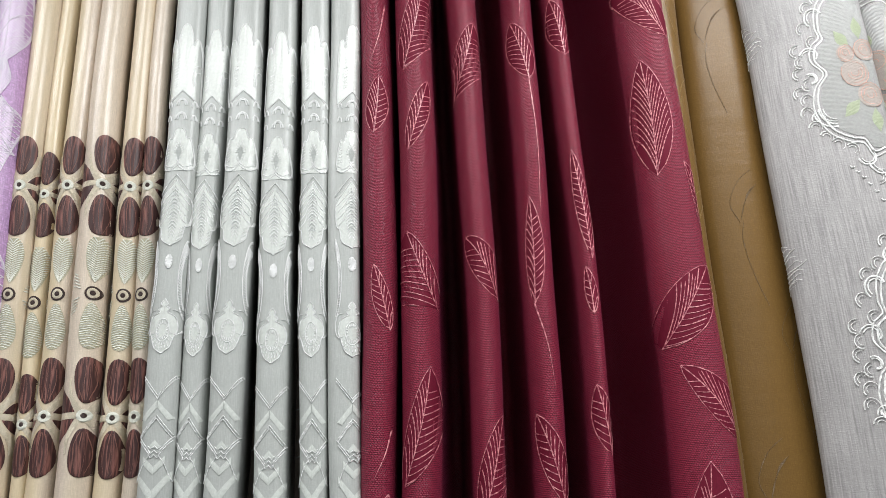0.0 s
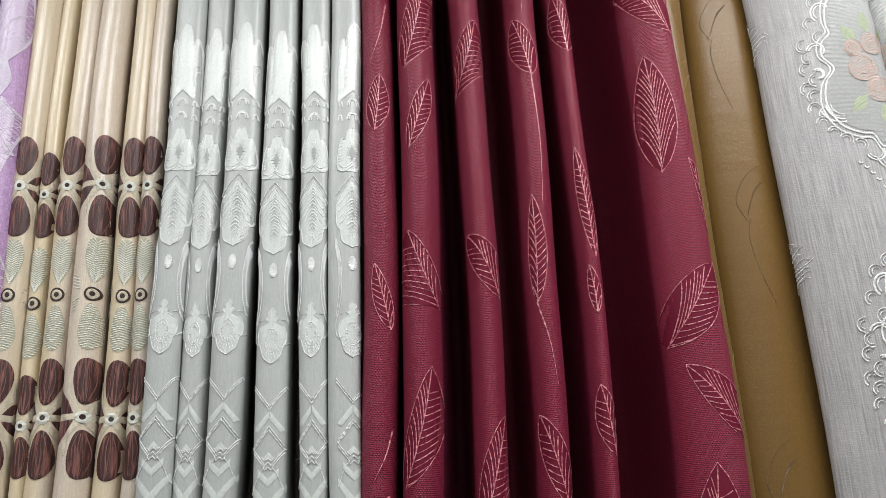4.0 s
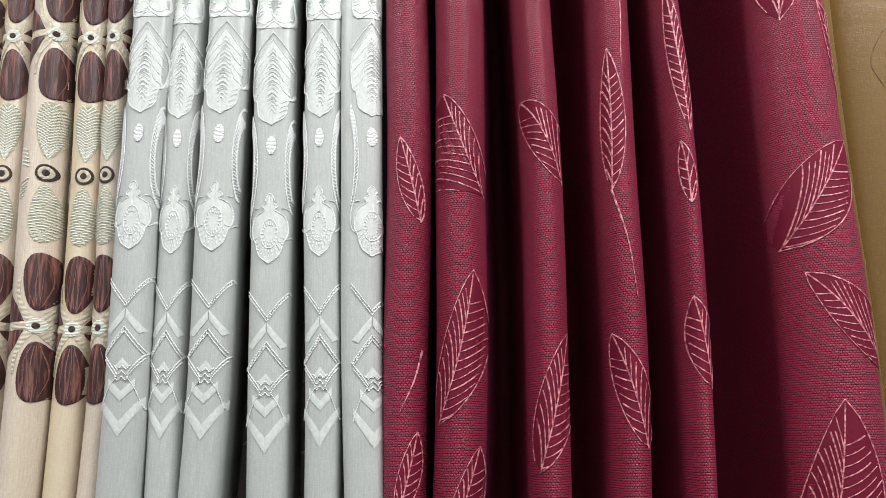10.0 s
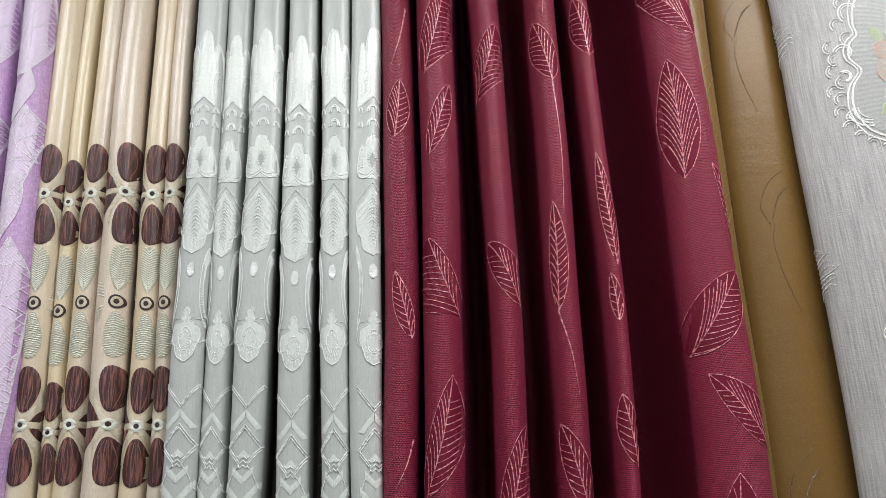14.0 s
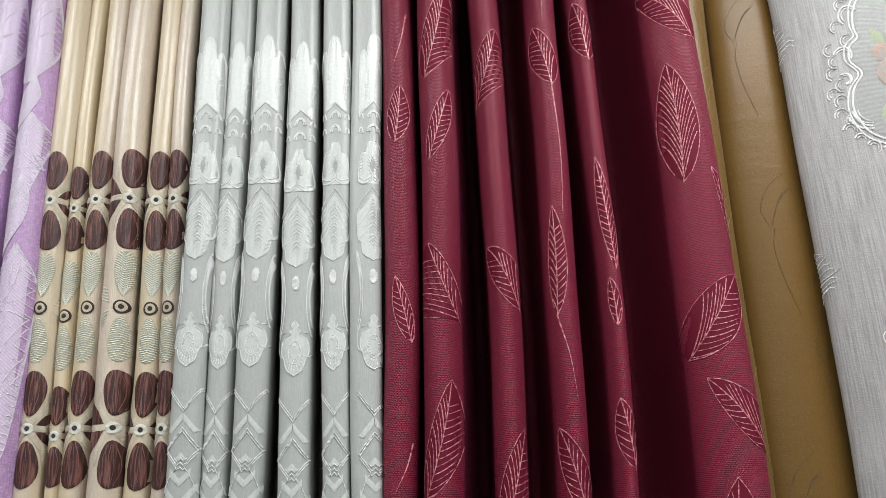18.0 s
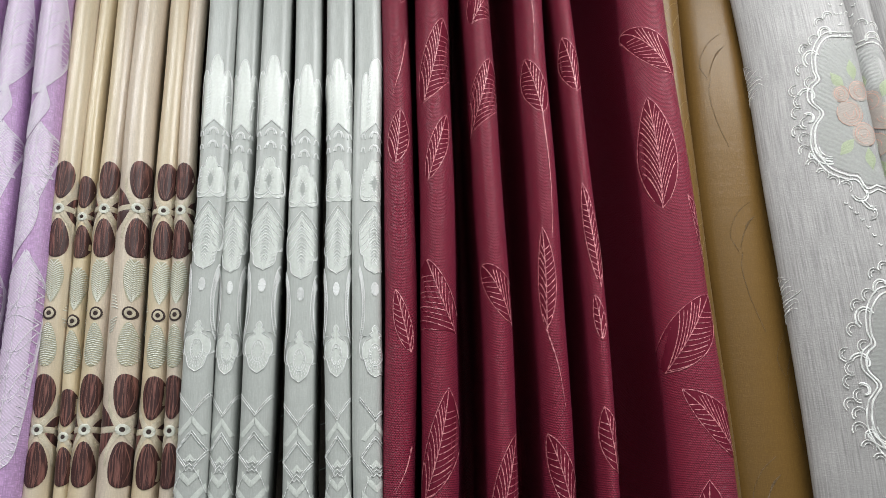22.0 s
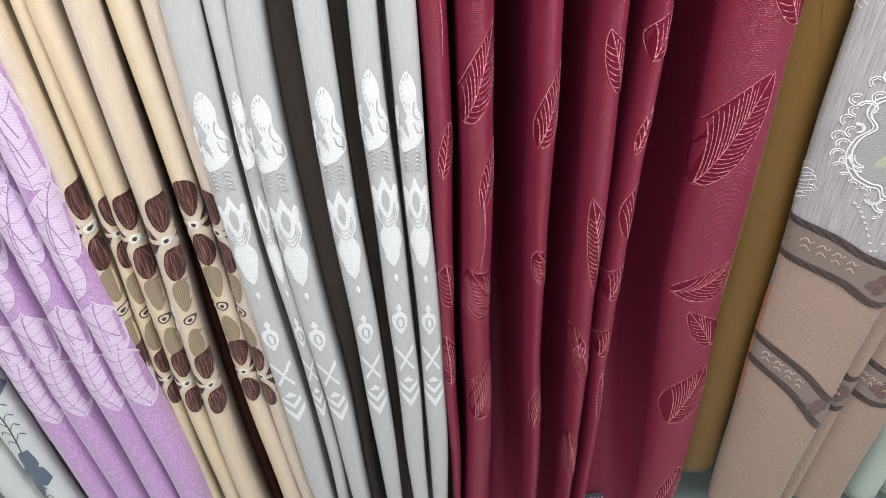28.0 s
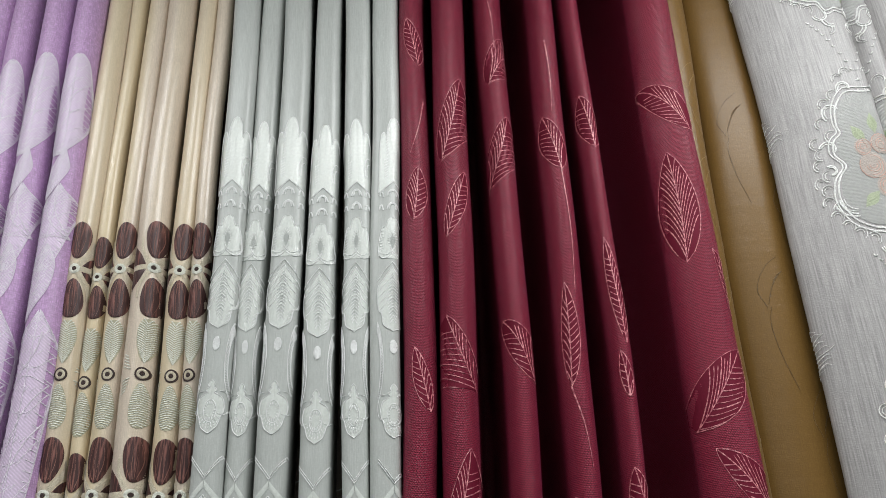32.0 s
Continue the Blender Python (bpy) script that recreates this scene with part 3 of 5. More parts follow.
# cream curtain: flowers of brown petals, stitched leaves and eyes
def brown_flower(p, x, z, s=1.0):
    hw = 0.0128 * s
    top = Motif(brown, p)
    for sx in (-1, 1):
        top.stroke(curve([(x, z), (x + sx * 0.008 * s, z + 0.012 * s), (x + sx * 0.0155 * s, z + 0.028 * s), (x + sx * 0.0165 * s, z + 0.045 * s)], 9), 0.0072 * s, 0.0004, taper=True)
        top.stroke(curve([(x, z), (x + sx * 0.008 * s, z - 0.012 * s), (x + sx * 0.0155 * s, z - 0.028 * s), (x + sx * 0.0165 * s, z - 0.045 * s)], 9), 0.0072 * s, 0.0004, taper=True)
        top.stroke([(x, z), (x + sx * 0.010 * s, z + 0.0005), (x + sx * 0.022 * s, z - 0.001)], 0.0072 * s, 0.0004)
    ob = top.build("embroidered_flower", M_CREAMTHREAD, brown.root, "cream star with brown petals")
    for sz in (1, -1):
        Motif(brown, p, lift=0.0004).oval(x + 0.001, z + sz * 0.0435 * s, hw, 0.0285 * s, power=0.42, taper=0.18 * sz, n=14, across=6, relief=0.0008).build("petal", M_PETAL, ob)
        streaks = Motif(brown, p, lift=0.0011)
        for q, wd in ((-.62, .0006), (-.2, .0009), (.12, .0005), (.5, .0008)):
            streaks.stroke(curve([(x + .001 + hw * q * .35, z + sz * .019 * s), (x + .001 + hw * q, z + sz * .036 * s), (x + .001 + hw * (q * .95 + .05), z + sz * .052 * s), (x + .001 + hw * q * .5, z + sz * .068 * s)], 9), wd, 0.0002, taper=True)
        streaks.build("petal_streak", M_PETALLINE, ob, kind="stuff")
        for sx in (-1, 1):
            Motif(brown, p, lift=0.0002).strip(
                [(x + sx * 0.0085 * s, z + sz * 0.004 * s), (x + sx * 0.015 * s, z + sz * 0.004 * s), (x + sx * 0.028 * s, z + sz * 0.004 * s)],
                [(x + sx * 0.0095 * s, z + sz * 0.006 * s), (x + sx * 0.0165 * s, z + sz * 0.020 * s), (x + sx * 0.028 * s, z + sz * 0.034 * s)], 4, 0.0003).build("side_petal", M_PETAL, ob)
    Motif(brown, p, lift=0.0011).ring(x, z, 0.0050 * s, 0.0054 * s, 0.0040 * s).build("stitched_ring", M_STITCH, ob)
    Motif(brown, p, lift=0.0012).oval(x, z, 0.0028 * s, 0.0030 * s, n=8).build("flower_eye", M_DARKTHREAD, ob)


def stitched_leaf(p, x, z, up, low):
    """An oval filled with stitched chevrons (upper band) or fine upright lines (lower band)."""
    mat = M_STITCH
    ob = Motif(brown, p, lift=0.0004).oval(x, z, 0.0110, 0.030, power=0.45, taper=0.26 * up, relief=0.0003).build("stitched_leaf", M_BEIGETHREAD if low else M_LEAFTHREAD, brown.root)
    rows = Motif(brown, p, lift=0.0009)
    if not low:
        for k in range(18):
            f = -0.92 + 1.84 * k / 17
            w = 0.0104 * math.sqrt(max(0.05, 1 - f * f)) * (1 + 0.26 * up * f)
            dz = -0.006 * up if up > 0 else 0.002
            zz = z + 0.029 * f
            rows.stroke([(x - w, zz - dz * 0.5), (x - w * 0.5, zz), (x, zz + dz * 0.7)], 0.0013, 0.0003)
            rows.stroke([(x, zz + dz * 0.7), (x + w * 0.5, zz), (x + w, zz - dz * 0.5)], 0.0013, 0.0003)
        rows.build("leaf_stitching", mat, ob, kind="stuff")


def button_eye(p, x, z):
    ob = Motif(brown, p, lift=0.0007).ring(x, z, 0.0070, 0.0080, 0.0024, n=22).build("embroidered_eye", M_DARKTHREAD, brown.root, "dark ringed eye stitched on cream")
    Motif(brown, p, lift=0.0008).ring(x, z, 0.0044, 0.0051, 0.0030, n=18).build("inner_ring", M_CREAMTHREAD, ob)
    Motif(brown, p, lift=0.0010).oval(x, z, 0.0028, 0.0031, n=8).build("pupil", M_DARKTHREAD, ob)
    wings = Motif(brown, p, lift=0.0005)
    for sx in (-1, 1):
        for k in range(5):
            wings.stroke([(x + sx * (0.0135 + 0.001 * k), z + 0.006 + 0.0042 * k), (x + sx * 0.024, z + 0.010 + 0.0042 * k)], 0.0016)
            wings.stroke([(x + sx * (0.0135 + 0.001 * k), z - 0.006 - 0.0042 * k), (x + sx * 0.024, z - 0.010 - 0.0042 * k)], 0.0016)
    wings.build("side_stitching", M_STITCH, ob, kind="stuff")


UP = [(0.001, .003), (0.000, -.006), (.002, .002), (.012, 0), (.004, -.003), (-.001, -.003)]
LOW = [(.011, .016), (.008, -.004), (.006, -.008), (.008, -.010), (0, .006), (-.009, -.012)]
for p in range(6):
    dx, dz = UP[p]
    s = 0.86 if p == 1 else 1.0
    brown_flower(p, dx, 1.955 + dz, s)
    brown_flower(p, dx, 1.650 + dz, s)
    stitched_leaf(p, dx + .001, 1.850 + dz, 1, False)
    stitched_leaf(p, dx, 1.762 + dz, -1, False)
    button_eye(p, dx, 1.804 + dz)
    dx, dz = LOW[p]
    brown_flower(p, dx, 0.868 + dz, s * 1.0)
    brown_flower(p, dx, 0.572 + dz, s * 1.0)
    stitched_leaf(p, dx, 0.765 + dz, 1, True)
    stitched_leaf(p, dx, 0.668 + dz, -1, True)
    button_eye(p, dx, 0.717 + dz)


# silver curtain: damask columns, raised above, flat white satin below
def damask_top(p, du=0.0, dz=0.0):
    rel = 0.0008

    def P(*pts):
        return [(u + du, z + dz) for u, z in pts]

    def panel(outline, low, n=18):
        """Mirror-symmetric satin field: outline from the top centre down its side, low = height of its lower middle."""
        m = Motif(silver, p, True, 0.0003)
        for sx in (-1, 1):
            side = curve(P(*[(sx * u, z) for u, z in outline]), n)
            mid = np.stack([np.full(n, du), np.linspace(outline[0][1], low, n) + dz], -1)
            m.strip(side, mid, 5, 0.0002) if sx < 0 else m.strip(mid, side, 5, 0.0002)
        return m

    def both(m, pts, w, n=12):
        for sx in (-1, 1):
            m.stroke(curve(P(*[(sx * u, z) for u, z in pts]), n), w, relief=rel)

    def hatch(m, first, second, n, w=0.0011):
        """Parallel stitches laid between two lines."""
        a, b = curve(P(*first), n), curve(P(*second), n)
        for q, r in zip(a, b):
            m.stroke([q, (q + r) / 2, r], w, relief=rel)

    crown = [(0, 2.188), (.22, 2.185), (.42, 2.172), (.50, 2.156), (.56, 2.152), (.66, 2.162), (.86, 2.160), (.96, 2.146), (1.0, 2.12), (1.0, 2.09), (1.0, 2.062)]
    lobe = [(0, 2.023), (.28, 2.020), (.42, 2.010), (.52, 2.006), (.66, 2.008), (.80, 1.998), (.90, 1.985), (.94, 1.970), (.80, 1.962), (.5, 1.960)]
    bell = [(0, 1.948), (.30, 1.938), (.62, 1.928), (.96, 1.918), (1.0, 1.900), (.92, 1.884), (.74, 1.880), (.66, 1.866), (.40, 1.860), (.20, 1.858), (0, 1.855)]
    vase = [(0, 1.7849), (.12, 1.7824), (.22, 1.7783), (.14, 1.7759), (.36, 1.7718), (.22, 1.7685), (.46, 1.7652), (.72, 1.7611), (.84, 1.7513), (.80, 1.7422), (.66, 1.7365), (.60, 1.7308), (.46, 1.7234), (.24, 1.7193), (0, 1.716)]
    ob = panel(crown, 2.081, 30).build("damask_column", M_SATIN, silver.root, "shiny damask column of scalloped lobes")
    for outline, low in ((lobe, 1.960), (bell, 1.8555), (vase, 1.7165)):
        panel(outline, low, 34).build("damask_panel", M_SATIN, ob)
    ground = Motif(silver, p, True, 0.0006)
    ground.clip = 1.0
    ground.strip(curve(P((0, 1.997), (-.17, 1.988), (0, 1.975)), 9), curve(P((0, 1.997), (.17, 1.988), (0, 1.975)), 9), 3, 0.0001)
    for k in range(9):
        ground.stroke(P((-.20, 1.9285 - .0062 * k), (0, 1.9325 - .0062 * k), (.20, 1.9285 - .0062 * k)), 0.0015, relief=0.0001)
    ground.build("matt_ground", M_SHADE, ob, kind="stuff")
    lines = Motif(silver, p, True)
    lines.clip = 1.03
    for outline, n in ((crown, 30), (lobe, 26), (bell, 30), (vase, 44)):
        both(lines, outline, 0.0012, n)
    # crown: stitched petal sides and curls
    hatch(lines, [(-.52, 2.166), (-.56, 2.146), (-.50, 2.122)], [(-.30, 2.170), (-.38, 2.150), (-.36, 2.126)], 11)
    hatch(lines, [(-.66, 2.116), (-.62, 2.100), (-.58, 2.086)], [(-.34, 2.119), (-.34, 2.103), (-.36, 2.089)], 8)
    lines.stroke(curve(P((.98, 2.120), (.74, 2.118), (.60, 2.104), (.66, 2.086)), 12), 0.0015, relief=rel)
    lines.stroke(curve(P((.94, 2.111), (.80, 2.108), (.74, 2.098), (.78, 2.088)), 10), 0.0012, relief=rel)
    both(lines, [(0, 2.081), (.5, 2.070), (1.0, 2.059)], 0.0013)
    # double crescents with commas beside them
    for zc in (2.065, 2.044):
        for q, wd in ((1.0, .0022), (.60, .0017)):
            lines.stroke(curve(P((-.38 * q, zc - .008), (-.27 * q, zc - .001), (0, zc + .003 - .006 * (1 - q)), (.27 * q, zc - .001), (.38 * q, zc - .008)), 12), wd, relief=rel)
        both(lines, [(.66, zc - .010), (.72, zc - .003), (.86, zc - .002), (.92, zc - .009)], 0.0020, 9)
    # lobe: small eye with crossing scroll lines under it
    for sx in (-1, 1):
        hatch(lines, [(sx * .02, 1.998), (sx * .18, 1.988), (sx * .04, 1.975)], [(sx * .12, 2.003), (sx * .32, 1.989), (sx * .14, 1.975)], 8)
    both(lines, [(-.14, 1.977), (.14, 1.969), (.50, 1.965), (.86, 1.970)], 0.0013)
    both(lines, [(-.10, 1.971), (.20, 1.964), (.60, 1.960), (.94, 1.964)], 0.0013)
    hatch(lines, [(-.82, 2.000), (-.86, 1.986), (-.84, 1.974)], [(-.60, 2.002), (-.62, 1.988), (-.60, 1.976)], 7)
    # bell: herringbone spine and swept veins
    both(lines, [(0, 1.955), (.5, 1.942), (1.02, 1.926)], 0.0012)
    for k in range(16):
        zc, hw = 1.938 - .0044 * k, .12 + .20 * math.sin(math.pi * (k + 1.5) / 18)
        lines.stroke(curve(P((-hw, zc - .0052), (-.5 * hw, zc - .0018), (0, zc), (.5 * hw, zc - .0018), (hw, zc - .0052)), 9), 0.0011, relief=rel)
    for k in range(4):
        both(lines, [(.26 + .03 * k, 1.929 - .009 * k), (.52, 1.922 - .010 * k), (.90 - .03 * k, 1.913 - .009 * k)], 0.0011, 8)
    for r in range(4):
        hatch(lines, [(.34 + .04 * r, 1.862 + .0052 * r), (.60 + .05 * r, 1.866 + .0052 * r)], [(.40 + .04 * r, 1.8632 + .0052 * r), (.66 + .05 * r, 1.8672 + .0052 * r)], 4, 0.0013)
    # stitched button and the feathers on either side
    lines.oval(du, 1.834 + dz, .25, .0094, n=10, relief=0.0003)
    for k in range(10):
        a = 2 * math.pi * k / 10
        lines.stroke(P((.17 * math.cos(a), 1.834 + .0064 * math.sin(a)), (.21 * math.cos(a), 1.834 + .0080 * math.sin(a)), (.25 * math.cos(a), 1.834 + .0096 * math.sin(a))), 0.0014, relief=rel)
    for sx in (-1, 1):
        near = [(sx * 1.02, 1.868), (sx * .80, 1.850), (sx * .66, 1.818), (sx * .74, 1.786), (sx * 1.0, 1.760)]
        far = [(sx * 1.06, 1.862), (sx * .94, 1.845), (sx * .85, 1.817), (sx * .90, 1.790), (sx * 1.04, 1.766)]
        lines.stroke(curve(P(*near), 18), 0.0011, relief=rel)
        hatch(lines, near, [(u, z - .005) for u, z in far], 34, 0.0013)
        lines.stroke(curve(P(*[(1.02 * u - sx * .04, z) for u, z in far]), 18), 0.0010, relief=rel)
    # vase: rings, stitched body, thin ears
    lines.ring(du, 1.745 + dz, .40, .0145, 0.0012, n=24, relief=rel)
    for k in range(18):
        a = 2 * math.pi * k / 18
        lines.stroke(P((.25 * math.cos(a), 1.745 + .0085 * math.sin(a)), (.30 * math.cos(a), 1.745 + .0104 * math.sin(a)), (.36 * math.cos(a), 1.745 + .0124 * math.sin(a))), 0.0012, relief=rel)
    for r in (.52, .66):
        for k in range(11):
            a = math.radians(-165 + 15 * k)
            lines.stroke(P((r * math.cos(a), 1.746 + .032 * r * math.sin(a)), ((r + .05) * math.cos(a), 1.746 + .032 * (r + .05) * math.sin(a)), ((r + .10) * math.cos(a), 1.746 + .032 * (r + .10) * math.sin(a))), 0.0011, relief=rel)
    both(lines, [(.56, 1.770), (.84, 1.769), (1.01, 1.760), (.99, 1.745), (.80, 1.739)], 0.0009)
    # crossed lines, diamond and zigzags
    for a, w in (([(0, 1.661), (.5, 1.674), (1.0, 1.687)], .0011), ([(0, 1.6648), (.5, 1.6778), (1.0, 1.6908)], .0009), ([(0, 1.642), (.5, 1.6295), (.98, 1.617)], .0012), ([(0, 1.6378), (.45, 1.6265), (.90, 1.615)], .0010), ([(.98, 1.617), (.64, 1.6085), (.30, 1.6)], .0012), ([(.92, 1.612), (.58, 1.6035), (.25, 1.595)], .0011), ([(.25, 1.595), (.62, 1.584), (.98, 1.565)], .0009)):
        both(lines, a, w, 12)
    hatch(lines, [(.06, 1.6622), (.96, 1.686)], [(.02, 1.6654), (.92, 1.689)], 14, 0.0009)
    hatch(lines, [(-.06, 1.6405), (-.92, 1.6185)], [(-.06, 1.637), (-.88, 1.616)], 14, 0.0009)
    for k in range(3):
        zc = 1.606 - .0052 * k
        lines.stroke(P((-.40 + .05 * k, zc), (-.20, zc - .0042), (0, zc), (.20, zc - .0042), (.40 - .05 * k, zc)), 0.0013, relief=rel)
    lines.build("raised_pattern", M_RAISED, ob, kind="stuff")
    for a, b in (((1.6595, 1.638, .02, .95), (1.6505, 1.635, .02, .66)), ((1.613, 1.6045, 0, .36), (1.6035, 1.603, 0, .30)), ((1.582, 1.594, 0, .62), (1.573, 1.585, 0, .62)), ((1.555, 1.577, 0, .96), (1.541, 1.568, 0, .96))):
        for sx in (-1, 1):
            Motif(silver, p, True, 0.0005).strip(P((sx * a[2], a[0]), (sx * a[3], a[1])), P((sx * b[2], b[0]), (sx * b[3], b[1])), 3, 0.0002).build("chevron", M_SATIN, ob)


def damask_low(p, du=0.0, dz=0.0):
    def place(z):
        """Bud, tulip, ring and crossed lines each at their own height on the cloth."""
        return float(np.interp(z, (.482, .632, .655, .724, .734, .744, .880, .905, .910, 1.088), (.466, .616, .642, .706, .758, .780, .940, .966, .980, 1.085)))

    def P(*pts):
        return [(u + du, place(z) + dz) for u, z in pts]

    def field(left, right, n=28, across=6):
        return Motif(silver, p, True, 0.0004).strip(curve(P(*left), n), curve(P(*right), n), across, 0.0004)

    shapes = [
        field([(-.02, 1.088), (-.32, 1.076), (-.54, 1.052), (-.50, 1.026), (-.30, 1.002), (-.20, .986), (-.58, .968), (-.94, .948), (-.96, .924), (-.62, .908)],
              [(.06, 1.088), (.40, 1.072), (.60, 1.046), (.58, 1.020), (.62, 1.002), (.80, .986), (.94, .962), (.96, .936), (.72, .926), (.26, .910)]),
        field([(-.78, 1.012), (-.98, .996), (-1.0, .972), (-.84, .952)], [(-.74, 1.012), (-.70, .998), (-.74, .976), (-.80, .952)], 10, 3),
        field([(-.06, .876), (-.24, .866), (-.72, .846), (-.84, .832), (-.70, .818), (-.44, .808), (-.66, .798), (-.76, .784), (-.56, .768), (-.46, .756), (-.06, .744)],
              [(.06, .876), (.24, .866), (.72, .846), (.86, .832), (.72, .818), (.46, .808), (.70, .798), (.78, .784), (.58, .768), (.44, .756), (.06, .744)], 34),
        field([(-.80, .864), (-.90, .856), (-.80, .842)], [(-.70, .864), (-.52, .856), (-.40, .842)], 8, 3),
        field([(.70, .864), (.52, .856), (.40, .842)], [(.80, .864), (.90, .856), (.80, .842)], 8, 3),
        Motif(silver, p, True, 0.0004).oval(du + .06, .758 + dz, .16, .007, n=8),
        field([(-.05, .724), (-.25, .714), (-.12, .706), (-.58, .697), (-.62, .677), (-.15, .655)], [(.05, .724), (.25, .714), (.12, .706), (.50, .697), (.52, .677), (.05, .655)], 16),
    ]
    for a, b in (((.75, .632, 0, .605), (.80, .622, 0, .596)), ((0, .603, .65, .580), (0, .594, .60, .572)), ((0, .560, .5, .548), (0, .548, .05, .545)), ((0, .528, .75, .548), (0, .516, .72, .536)), ((0, .500, .85, .528), (0, .482, .82, .514))):
        v = Motif(silver, p, True, 0.0004)
        for sx in (-1, 1):
            v.strip(P((sx * a[0], a[1]), (sx * a[2], a[3])), P((sx * b[0], b[1]), (sx * b[2], b[3])), 2, 0.0002)
        shapes.append(v)
    ob = shapes[0].build("satin_column", M_WHITESATIN, silver.root, "flat white satin flower column")
    for q in shapes[1:]:
        q.build("satin_shape", M_WHITESATIN, ob)
    g = Motif(silver, p, True, 0.0010)
    g.clip = 0.98
    w = 0.0018
    for k in range(9):
        a = math.radians(80 + 24 * k)
        g.stroke(P((.03 + .38 * math.cos(a), 1.045 + .029 * math.sin(a)), (.03 + .45 * math.cos(a), 1.045 + .034 * math.sin(a)), (.03 + .52 * math.cos(a), 1.045 + .039 * math.sin(a))), 0.0010)
    g.strip(curve(P((-.78, .982), (-.50, .986), (-.22, .966), (-.12, .938)), 12), curve(P((-.78, .980), (-.58, .968), (-.42, .952), (-.14, .936)), 12), 3, 0.0003)
    for k in range(4):
        g.stroke(P((-.62 + .12 * k, .966 - .007 * k), (-.34 + .08 * k, .962 - .008 * k)), 0.0012)
    g.stroke(curve(P((.42, 1.020), (.30, 1.000), (.42, .984), (.66, .976)), 9), 0.0018)
    g.stroke(curve(P((.30, .972), (.48, .950), (.80, .944)), 9), 0.0015)
    g.strip(curve(P((0, .860), (-.26, .850), (-.24, .836), (0, .826)), 10), curve(P((0, .860), (.26, .850), (.24, .836), (0, .826)), 10), 4, 0.0002)
    for k in range(3):
        g.stroke(curve(P((-.58 - .05 * k, .838 - .006 * k), (-.36, .824 - .006 * k), (0, .818 - .006 * k), (.36, .824 - .006 * k), (.58 + .05 * k, .838 - .006 * k)), 11), 0.0015)
    for k in range(7):
        hw = .10 + .05 * min(k, 6 - k)
        for sx in (-1, 1):
            g.stroke(P((0, .796 - .0055 * k), (sx * hw * 1.3, .801 - .0055 * k)), 0.0020)
    g.ring(du, .667 + dz, .26, .011, 0.0030)
    for k in range(5):
        zc = .974 - .0065 * k + dz
        for c0 in (-.42, .34):
            g.stroke(curve([(c0 - .30 + du, zc - .004), (c0 - .15 + du, zc), (c0 + du, zc + .002), (c0 + .15 + du, zc), (c0 + .30 + du, zc - .004)], 11), 0.0009)
    g.build("grey_shading", M_SHADE, ob, kind="stuff")


SIL = [(0.02, .004), (0, .001), (0.05, 0), (.05, -.013), (0, -.008), (.62, -.010)]
for p in range(6):
    damask_top(p, *SIL[p])
SILLOW = [(.05, -.008), (.1, -.016), (0, -.018), (.0, -.014), (.0, .002), (-.05, .0)]
for p in range(6):
    damask_low(p, *SILLOW[p])
for p in range(6):
    z = 1.304 + (0.003 if p > 3 else 0)
    tuck = Motif(silver, p, True, 0.0008)
    tuck.strip(curve([(-1.15, z + .004), (-.5, z), (0, z - .001), (.5, z), (1.15, z + .004)], 12), curve([(-1.15, z + .008), (-.5, z + .004), (0, z + .003), (.5, z + .004), (1.15, z + .008)], 12), 3, 0.0005)
    tuck.build("stitched_tuck", M_SILVER, silver.root)


for p in range(4):
    for z in (1.66, 1.60, 1.53, 1.47):
        Motif(taupe, p, True, 0.0006).stroke(curve([(-.95, z + .012), (-.4, z - .004), (.3, z + .002), (.95, z + .016)], 14), 0.0013).build("thread_line", M_SHADE, taupe.root)


